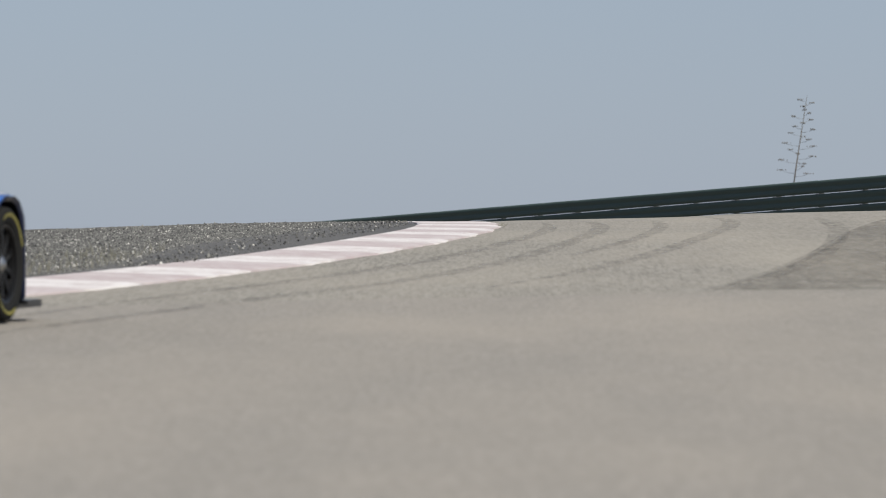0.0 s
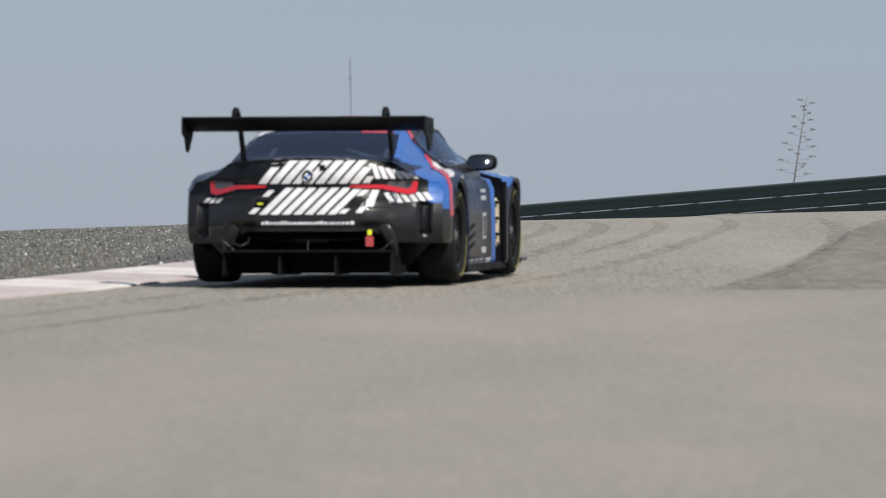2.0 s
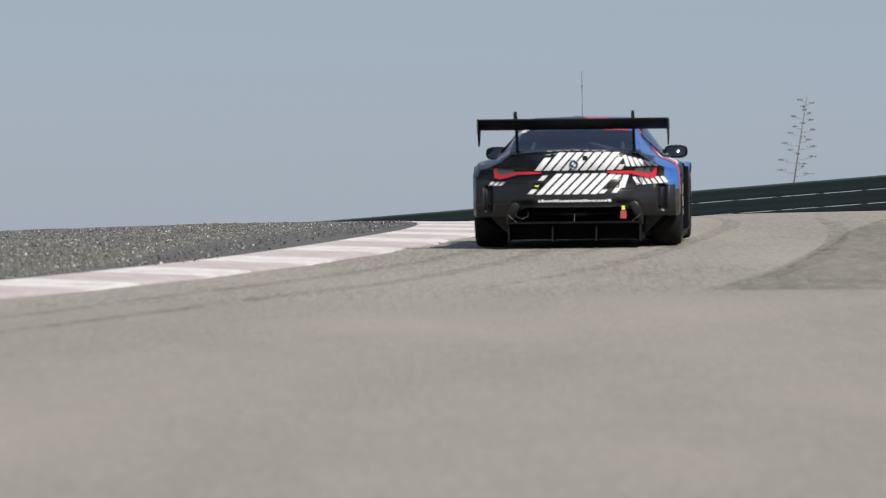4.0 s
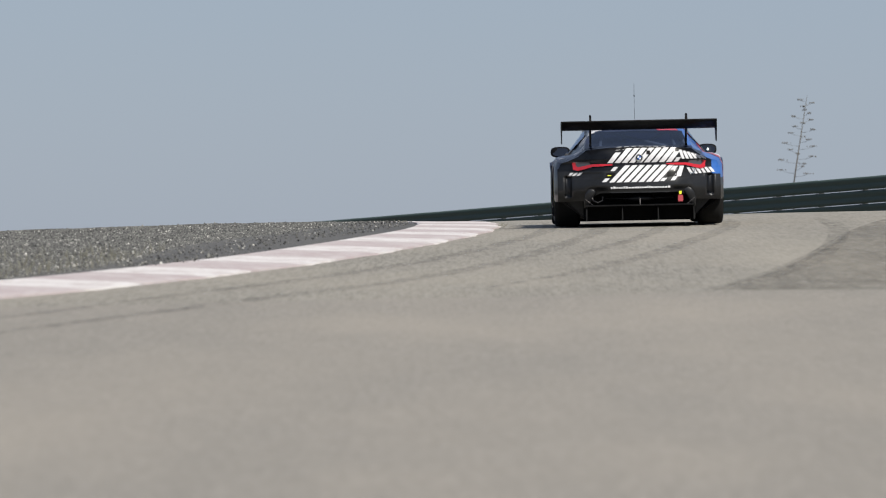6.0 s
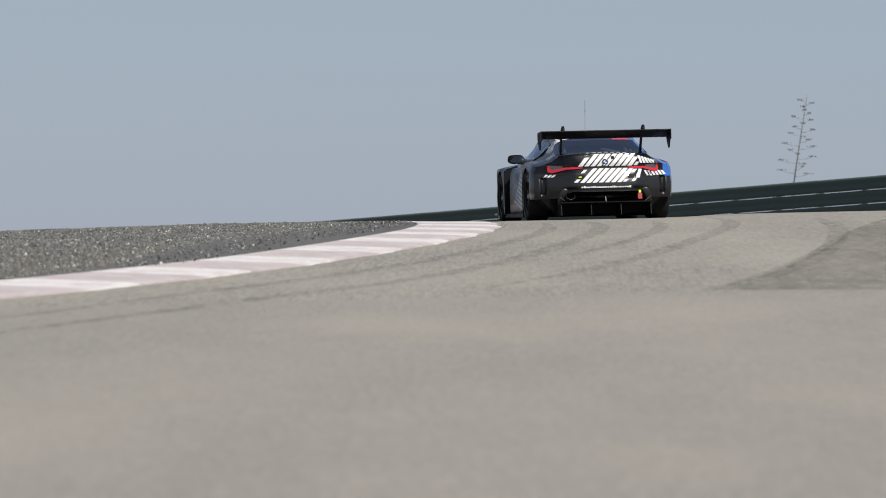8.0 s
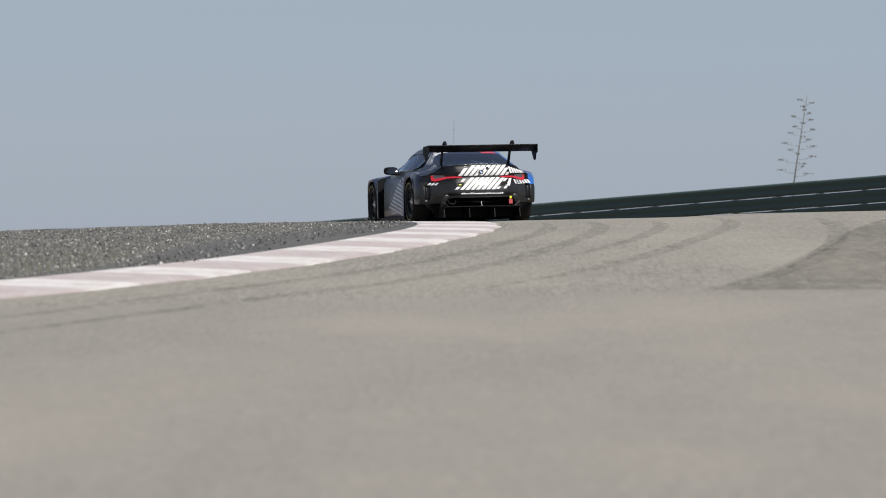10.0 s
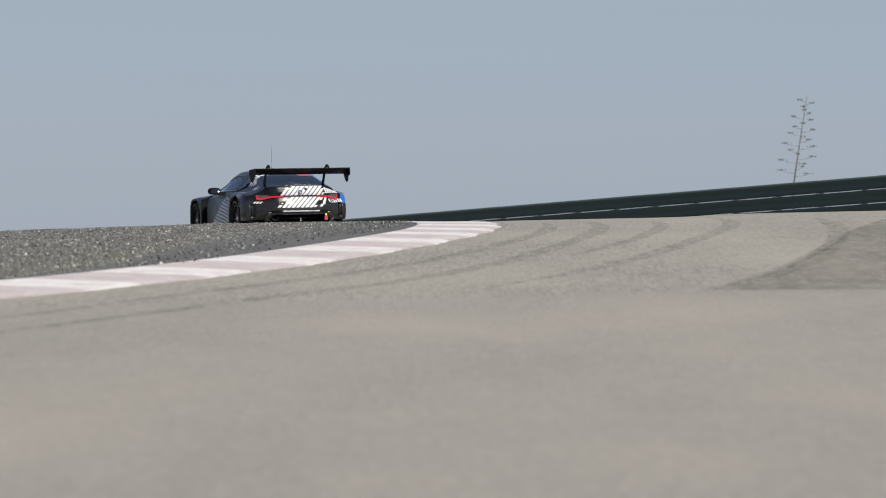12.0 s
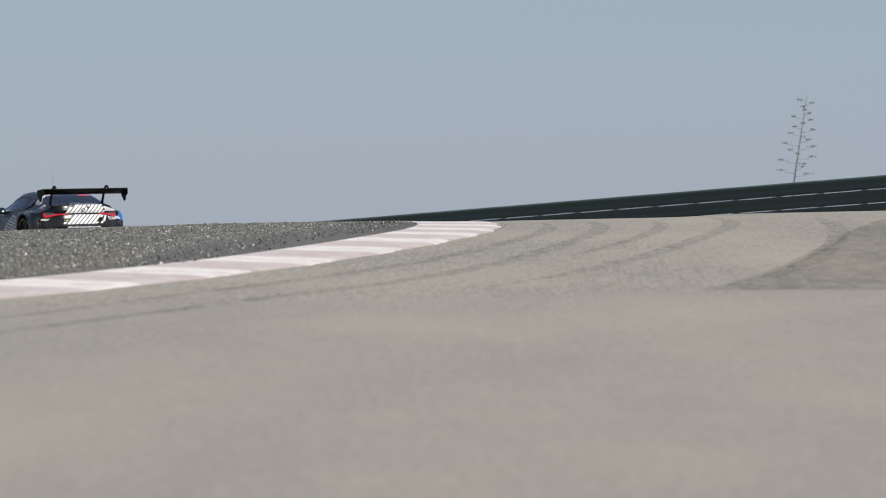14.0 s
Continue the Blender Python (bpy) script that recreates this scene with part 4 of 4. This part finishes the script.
        decal("stripe", "top", [(-0.545, y), (-0.30, y + 0.10), (-0.30, y + 0.155), (-0.545, y + 0.055)], WHITE, roof, stripe, lift=0.004, nu=6, nv=2)
    for k in range(4):
        y = -0.62 + 0.07 * k
        decal("stripe", "top", [(-0.64, y), (-0.76, y + 0.02), (-0.76, y + 0.05), (-0.64, y + 0.035)], WHITE, body, stripe, nu=4, nv=1)
    # red band and white panel sweeping from the roof over the rear haunch
    red_a = [(1.0, -0.52, 0.50), (1.0, -0.50, 0.66), (0.97, -0.47, 0.79), (0.90, -0.33, 0.84), (0.83, -0.14, 0.855), (0.79, 0.02, 0.90), (0.735, 0.10, 0.99)]
    red_b = [(1.0, -0.40, 0.50), (1.0, -0.40, 0.66), (0.98, -0.36, 0.79), (0.92, -0.20, 0.845), (0.85, -0.01, 0.86), (0.80, 0.12, 0.89), (0.745, 0.16, 0.985)]
    white_b = [(0.99, -0.20, 0.80), (0.94, 0.02, 0.845), (0.87, 0.26, 0.855), (0.82, 0.34, 0.875), (0.765, 0.24, 0.965)]
    cling("haunch_band", red_a, red_b, RED, body, "red band over the rear haunch", n=36)
    cling("haunch_panel", red_b[2:], white_b, WHITE, body, "white panel ahead of the red band", lift=0.0035)
    cling("roof_band", [(0.645, 0.13, 1.04), (0.60, 0.14, 1.09), (0.57, 0.15, 1.14)], [(0.65, 0.24, 1.05), (0.605, 0.25, 1.11), (0.57, 0.26, 1.165)], RED, roof, "red roof band", n=8)
    for k in range(2):
        y = 0.075 * k
        cling("stripe", [(-0.665, y - 0.26, 0.98), (-0.61, y - 0.14, 1.05), (-0.565, y - 0.06, 1.09), (-0.50, y - 0.02, 1.11)], [(-0.665, y - 0.225, 0.985), (-0.61, y - 0.10, 1.055), (-0.565, y - 0.02, 1.10), (-0.50, y + 0.02, 1.12)], WHITE, roof, stripe, n=14, across=2)
    for k in range(3):
        y = -0.16 + 0.10 * k
        cling("stripe", [(-0.71, y - 0.05, 0.97), (-0.66, y, 1.04), (-0.60, y + 0.05, 1.10 + 0.02 * k)], [(-0.71, y - 0.015, 0.97), (-0.66, y + 0.04, 1.04), (-0.60, y + 0.09, 1.10 + 0.02 * k)], WHITE, roof, stripe, n=10, across=2)
    # door joints and handles
    for s, side in ((1, "right"), (-1, "left")):
        for y in (0.66, 1.97):
            decal("door_joint", side, [(y, 0.16), (y + 0.009, 0.16), (y + 0.009 - 0.05, 0.76), (y - 0.05, 0.76)], BLACK, body, lift=0.002, nu=1, nv=10)
        bm = bmesh.new()
        blob(bm, (s * 0.917, 0.86, 0.69), (0.012, 0.075, 0.014), 2.5, 12, 6)
        part("door_handle", bm, SATIN, body, "black door handle", smooth=True)
    for k in range(3):
        z = 0.20 + 0.07 * k
        decal("chevron", "right", [(0.80, z), (1.30, z + 0.06), (1.30, z + 0.09), (0.80, z + 0.03)], SATIN, body, "dark slanting stripe on the lower door", nu=6, nv=1)
    # far side: pale hatching on the door and rear wing
    for k in range(10):
        z = 0.13 + 0.066 * k
        y1 = 1.95 - 0.10 * k
        decal("stripe", "left", [(0.46, z - 0.05), (y1, z - 0.05 + 0.13 * (y1 - 0.46)), (y1, z - 0.01 + 0.13 * (y1 - 0.46)), (0.46, z - 0.012)], GREY_FILM, body, "pale diagonal stripe", nu=8, nv=1)
    for k in range(3):
        y = -0.34 + 0.09 * k
        decal("stripe", "left", [(y, 0.70 + 0.03 * k), (y + 0.03, 0.70 + 0.03 * k), (y - 0.05, 0.82), (y - 0.08, 0.82)], WHITE, body, "pale diagonal stripe", nu=1, nv=4)
    # near side: lower door panel details
    for k, (y0, y1, z0, z1) in enumerate([(1.78, 1.92, 0.30, 0.50), (1.70, 1.92, 0.19, 0.235), (1.72, 1.95, 0.60, 0.635), (1.70, 1.95, 0.66, 0.685)]):
        decal("lettering_bar", "right", [(y0, z0), (y1, z0), (y1, z1), (y0, z1)], GREY_FILM, body, "pale sponsor block", nu=2, nv=2)
    decal("lettering_bar", "right", [(1.81, 0.32), (1.89, 0.32), (1.89, 0.48), (1.81, 0.48)], BLACK, body, lift=0.006, nu=1, nv=2)
    for k in range(5):
        decal("lettering_bar", "right", [(0.75 + 0.28 * k, 0.115), (0.95 + 0.28 * k, 0.115), (0.97 + 0.28 * k, 0.15), (0.77 + 0.28 * k, 0.15)], GREY_FILM, body, "pale lettering on the sill", nu=2, nv=1)
    for k in range(4):
        y = 2.80 + 0.13 * k
        decal("stripe", "top", [(0.90, y), (0.99, y + 0.03), (0.99, y + 0.06), (0.90, y + 0.03)], NAVY, body, nu=2, nv=1)


def make_race_car():
    car = new("race_car")
    tagged(car, "navy and blue race coupe with white striped tail", "car")
    body, bumper = hull(car), tail_panel(car)
    shell = cabin(car)
    window_frames(car)
    rear_wing(car)
    for s in (1, -1):
        door_mirror(car, s)
    # floor and diffuser
    bm = bmesh.new()
    box(bm, -0.93, 0.93, 0.46, 2.50, 0.055, 0.085)
    part("floor", bm, SATIN, car)
    bm = bmesh.new()
    box(bm, -0.66, 0.66, -0.55, -0.30, 0.08, 0.40)
    part("bulkhead", bm, SATIN, car)
    bm = bmesh.new()
    box(bm, -0.64, 0.64, -1.02, -0.30, 0.240, 0.256)
    diffuser = part("diffuser", bm, SATIN, car, "black carbon diffuser tray")
    for x in (-0.63, -0.21, 0.21, 0.63):
        bm = bmesh.new()
        slab(bm, [(-1.03, 0.07), (-0.98, 0.24), (-0.4, 0.24), (-0.4, 0.07)], x - 0.006, x + 0.006)
        part("diffuser_fin", bm, SATIN, diffuser)
    for x in (-0.55, 0.0, 0.55):
        bm = bmesh.new()
        tube(bm, [(x, -0.99, 0.252), (x - 0.09 * (0 if x == 0 else math.copysign(1, -x)), -0.96, 0.325)], 0.0034, 6)
        part("diffuser_stay", bm, DISC, diffuser, "thin bright stay rod")
    bm = bmesh.new()
    blob(bm, (0.0, -0.72, 0.325), (0.17, 0.14, 0.05), 3.0)
    tube(bm, [(-0.40, -0.78, 0.335), (-0.15, -0.80, 0.325), (0.15, -0.80, 0.325), (0.40, -0.78, 0.335)], 0.014)
    part("gearbox", bm, RIM, car, "dark gearbox casing and cross tube under the tail", smooth=True)
    # tow loops
    bm = bmesh.new()
    tube(bm, [(-0.56, -0.98, 0.35), (-0.555, -1.03, 0.31), (-0.50, -1.045, 0.285), (-0.445, -1.03, 0.31), (-0.44, -0.98, 0.35)], 0.008)
    part("tow_eye", bm, CARBON, car, "dark tow loop", smooth=True)
    bm = bmesh.new()
    box(bm, 0.443, 0.503, -1.045, -1.03, 0.28, 0.358, 0.004)
    part("tow_strap", bm, STRAP, car, "red webbing tow strap")
    bm = bmesh.new()
    slab(bm, [(-1.04, 0.365), (-1.02, 0.365), (-1.02, 0.405), (-1.04, 0.405)], 0.457, 0.489, 0.003)
    part("tow_tag", bm, LIME, car, "lime yellow tow marker")
    bm = bmesh.new()
    tube(bm, [(0.62 + 0.032 * math.cos(a), tail_y(0.62, 0.64) - 0.012, 0.64 + 0.032 * math.sin(a)) for a in [6.28318 * k / 14 for k in range(15)]], 0.007, 6)
    part("jack_socket", bm, BADGE, car, "pale blue ring of the jack socket", smooth=True)
    # sills, splitter and duct
    for s in (1, -1):
        bm = bmesh.new()
        slab(bm, [(0.44, 0.06), (2.46, 0.06), (2.46, 0.085), (2.2, 0.115), (0.7, 0.115), (0.44, 0.14)], s * 0.90, s * 0.985, 0.006)
        part("sill", bm, SATIN, car, "black side sill")
        bm = bmesh.new()
        slab(bm, [(2.35, 0.25), (2.42, 0.22), (2.42, 0.62), (2.35, 0.58)], s * 0.74, s * 0.945, 0.018)
        duct = part("cooling_duct", bm, CREAM if s > 0 else SATIN, car, "cream laminate cooling duct" if s > 0 else "dark cooling duct")
        for k in range(4):
            bm = bmesh.new()
            box(bm, s * 0.76, s * 0.955, 2.325, 2.345, 0.19 + 0.125 * k, 0.215 + 0.125 * k, 0.004)
            part("duct_louvre", bm, SATIN, duct, "black louvre across the duct")
        bm = bmesh.new()
        slab(bm, [(2.43, 0.13), (2.475, 0.13), (2.475, 0.74), (2.43, 0.74)], s * 0.965, s * 1.0, 0.006)
        part("fender_blade", bm, BLACK, car, "dark trailing edge of the front wing")
        bm = bmesh.new()
        slab(bm, [(3.34, 0.10), (3.66, 0.10), (3.66, 0.125), (3.34, 0.125)], s * 0.84, s * 0.99, 0.004)
        part("dive_plane", bm, CARBON, car)
    bm = bmesh.new()
    box(bm, -0.90, 0.90, 3.3, 3.98, 0.07, 0.095, 0.005)
    part("splitter", bm, CARBON, car, "carbon front splitter")
    # cockpit
    bm = bmesh.new()
    tube(bm, [(-0.64, 0.55, 0.5), (-0.62, 0.55, 0.9), (-0.50, 0.55, 1.10), (-0.36, 0.55, 1.15), (0.36, 0.55, 1.15), (0.50, 0.55, 1.10), (0.62, 0.55, 0.9), (0.64, 0.55, 0.5)], 0.022)
    tube(bm, [(-0.40, 0.54, 1.14), (-0.45, -0.25, 0.90), (-0.46, -0.35, 0.6)], 0.02)
    tube(bm, [(0.40, 0.54, 1.14), (0.45, -0.25, 0.90), (0.46, -0.35, 0.6)], 0.02)
    tube(bm, [(-0.40, 0.52, 1.13), (0.45, -0.2, 0.91)], 0.018)
    tube(bm, [(-0.6, 0.56, 0.65), (0.42, 0.56, 1.13)], 0.018)
    part("roll_cage", bm, CAGE, car, "grey tubular roll cage", smooth=True)
    bm = bmesh.new()
    slab(bm, [(0.62, 0.52), (1.15, 0.52), (1.18, 0.62), (0.86, 0.64), (0.74, 1.04), (0.64, 1.06)], -0.56, -0.16, 0.03)
    seat = part("seat", bm, INTERIOR, car, "black bucket seat", smooth=False)
    for x in (-0.60, -0.16):
        bm = bmesh.new()
        slab(bm, [(0.66, 0.86), (0.98, 0.88), (1.0, 1.06), (0.90, 1.10), (0.66, 1.10)], x, x + 0.045, 0.015)
        part("headrest_wing", bm, INTERIOR, seat, "black padded side wing")
    bm = bmesh.new()
    slab(bm, [(0.30, 0.50), (0.34, 0.50), (0.42, 0.93), (0.38, 0.93)], -0.68, 0.68, 0.01)
    part("rear_bulkhead", bm, INTERIOR, car, "matt black panel behind the seat")
    bm = bmesh.new()
    tube(bm, [(0.10, 0.50, 0.62), (0.10, 0.50, 0.90)], 0.05, 12)
    part("extinguisher", bm, CAGE, car, "grey extinguisher bottle", smooth=True)
    bm = bmesh.new()
    slab(bm, [(1.7, 0.55), (2.08, 0.55), (2.08, 0.86), (1.9, 0.90), (1.72, 0.84)], -0.66, 0.66, 0.03)
    part("dashboard", bm, INTERIOR, car, "matt black dashboard")
    bm = bmesh.new()
    tube(bm, [(0, 1.0, 1.22), (0, 0.98, 1.44), (0, 0.95, 1.70)], 0.0019, 6)
    tube(bm, [(0, 0.968, 1.54), (0, 0.965, 1.565)], 0.005, 6)
    part("antenna", bm, SATIN, car, "thin black whip aerial")
    livery(car, body, bumper, shell["roof"], shell["rear_window"])
    wheels = [wheel(car, x, y) for x, y in ((0.848, 0.0), (-0.848, 0.0), (0.85, WHEELBASE), (-0.85, WHEELBASE))]
    return car, wheels


race_car, car_wheels = make_race_car()


# ---- dried agave stalk behind the barrier ----
def agave_stalk():
    y = 230.0
    x0, x1 = (1404 - 784) / 12000 * y, (1429 - 784) / 12000 * y
    z_base, z_top = float(ground_height(x0, y)), EYE + 5.20
    rng = random.Random(4)
    top = new("dried_agave")
    tagged(top, "tall dried agave flower stalk with bare side branches", "agave")
    n = 16
    path = []
    for k in range(n + 1):
        s = k / n
        path.append(Vector((x0 + (x1 - x0) * max(0, (s * (z_top - z_base) + z_base - EYE - 2.2) / 3.0) + 0.012 * math.sin(5 * s), y, z_base + (z_top - z_base) * s)))
    bm = bmesh.new()
    rings = []
    for k, p in enumerate(path):
        r = 0.034 * (1 - k / n) ** 0.8 + 0.006
        rings.append([bm.verts.new((p.x + r * math.cos(a), p.y + r * math.sin(a), p.z)) for a in [6.28318 * i / 8 for i in range(8)]])
    for a, b in zip(rings, rings[1:]):
        for i in range(8):
            bm.faces.new((a[i], a[(i + 1) % 8], b[(i + 1) % 8], b[i]))
    part("trunk", bm, STALK, top, smooth=True)

    def on_stalk(z):
        k = min(max((z - z_base) / (z_top - z_base) * n, 0), n - 0.001)
        i = int(k)
        return path[i].lerp(path[i + 1], k - i)
    count = 23
    for k in range(count):
        s = k / count
        z = EYE + 2.45 + 2.65 * s
        a = 2.4 * k + rng.uniform(-0.4, 0.4)
        length = (0.60 - 0.38 * s) * rng.uniform(0.8, 1.15)
        p = on_stalk(z)
        d = Vector((math.cos(a), math.sin(a), 0))
        tip = p + d * length + Vector((0, 0, 0.10 * length + 0.05))
        bm = bmesh.new()
        tube(bm, [p, p + d * length * 0.5 + Vector((0, 0, 0.02)), tip], 0.006, 5)
        for q in range(15):
            c = tip + d * rng.uniform(-0.14, 0.08) * (1.2 - s) + Vector((rng.uniform(-0.08, 0.08), rng.uniform(-0.05, 0.05), rng.uniform(-0.005, 0.03)))
            blob(bm, c, (rng.uniform(0.010, 0.020), 0.016, rng.uniform(0.014, 0.030)), 2.0, 6, 4)
        part("branch", bm, POD, top)


agave_stalk()
CAR_ROWS = [    # seconds; place of the ground under the rear axle; pitch, roll and heading
    (0.00, -4.267, 38.760, 0.469, 0.89, 0.02, -12.80),
    (0.25, -3.825, 40.148, 0.493, 0.93, 0.04, -12.71),
    (0.50, -3.372, 41.584, 0.520, 1.01, 0.05, -12.49),
    (0.75, -2.903, 43.071, 0.549, 1.05, 0.06, -12.08),
    (1.00, -2.449, 44.610, 0.581, 1.02, 0.03, -11.53),
    (1.50, -1.640, 47.844, 0.647, 0.88, -0.05, -10.25),
    (2.00, -0.853, 51.287, 0.712, 0.89, -0.14, -8.71),
    (2.50, -0.167, 54.900, 0.768, 1.15, -0.17, -7.01),
    (3.00, 0.457, 58.601, 0.832, 1.39, -0.22, -5.49),
    (3.50, 0.960, 62.322, 0.909, 1.48, -0.36, -4.43),
    (4.00, 1.327, 66.037, 0.990, 1.36, -0.57, -3.76),
    (4.50, 1.641, 69.744, 1.068, 1.14, -0.79, -3.24),
    (5.00, 1.934, 73.438, 1.137, 0.89, -1.00, -2.60),
    (5.50, 2.173, 77.094, 1.192, 0.84, -1.14, -1.64),
    (6.00, 2.330, 80.725, 1.242, 0.72, -1.23, -0.31),
    (6.50, 2.403, 84.362, 1.285, 0.60, -1.28, 1.23),
    (7.00, 2.397, 88.031, 1.321, 0.42, -1.30, 2.91),
    (7.50, 2.322, 91.761, 1.349, 0.23, -1.30, 4.75),
    (8.00, 2.166, 95.569, 1.371, 0.04, -1.30, 6.64),
    (8.50, 1.899, 99.471, 1.387, -0.10, -1.27, 8.41),
    (9.00, 1.512, 103.455, 1.401, -0.24, -1.21, 10.01),
    (9.50, 1.018, 107.473, 1.407, -0.38, -1.16, 11.40),
    (10.00, 0.424, 111.475, 1.402, -0.52, -1.10, 12.60),
    (10.50, -0.280, 115.421, 1.379, -0.64, -1.06, 13.67),
    (11.00, -1.083, 119.257, 1.334, -0.71, -1.00, 14.67),
    (11.50, -1.964, 122.942, 1.271, -0.77, -0.94, 15.72),
    (12.00, -2.911, 126.533, 1.197, -0.72, -0.94, 16.86),
    (12.50, -3.946, 130.064, 1.131, -0.74, -0.96, 18.07),
    (13.00, -5.101, 133.526, 1.073, -0.96, -1.02, 19.23),
    (13.50, -6.361, 136.953, 1.008, -1.21, -1.08, 20.34),
    (14.00, -7.735, 140.396, 0.932, -1.44, -1.11, 21.45),
]


def motions():
    walk(race_car, [(t, pose(*row)) for t, *row in CAR_ROWS])
    # the wheels roll by the way that the car has gone
    way = [0.0]
    for a, b in zip(CAR_ROWS, CAR_ROWS[1:]):
        way.append(way[-1] + math.hypot(b[1] - a[1], b[2] - a[2]))
    gone = hermite(list(zip([r[0] for r in CAR_ROWS], way)))
    for hub in car_wheels:
        x, y, z = hub.matrix_basis.translation
        rows = []
        for k in range(14 * FPS + 1):
            t = k / FPS
            rows.append((t, pose(x, y, z) @ Matrix.Rotation(-float(gone(t)) / WHEEL_R, 4, "X")))
        walk(hub, rows)


motions()
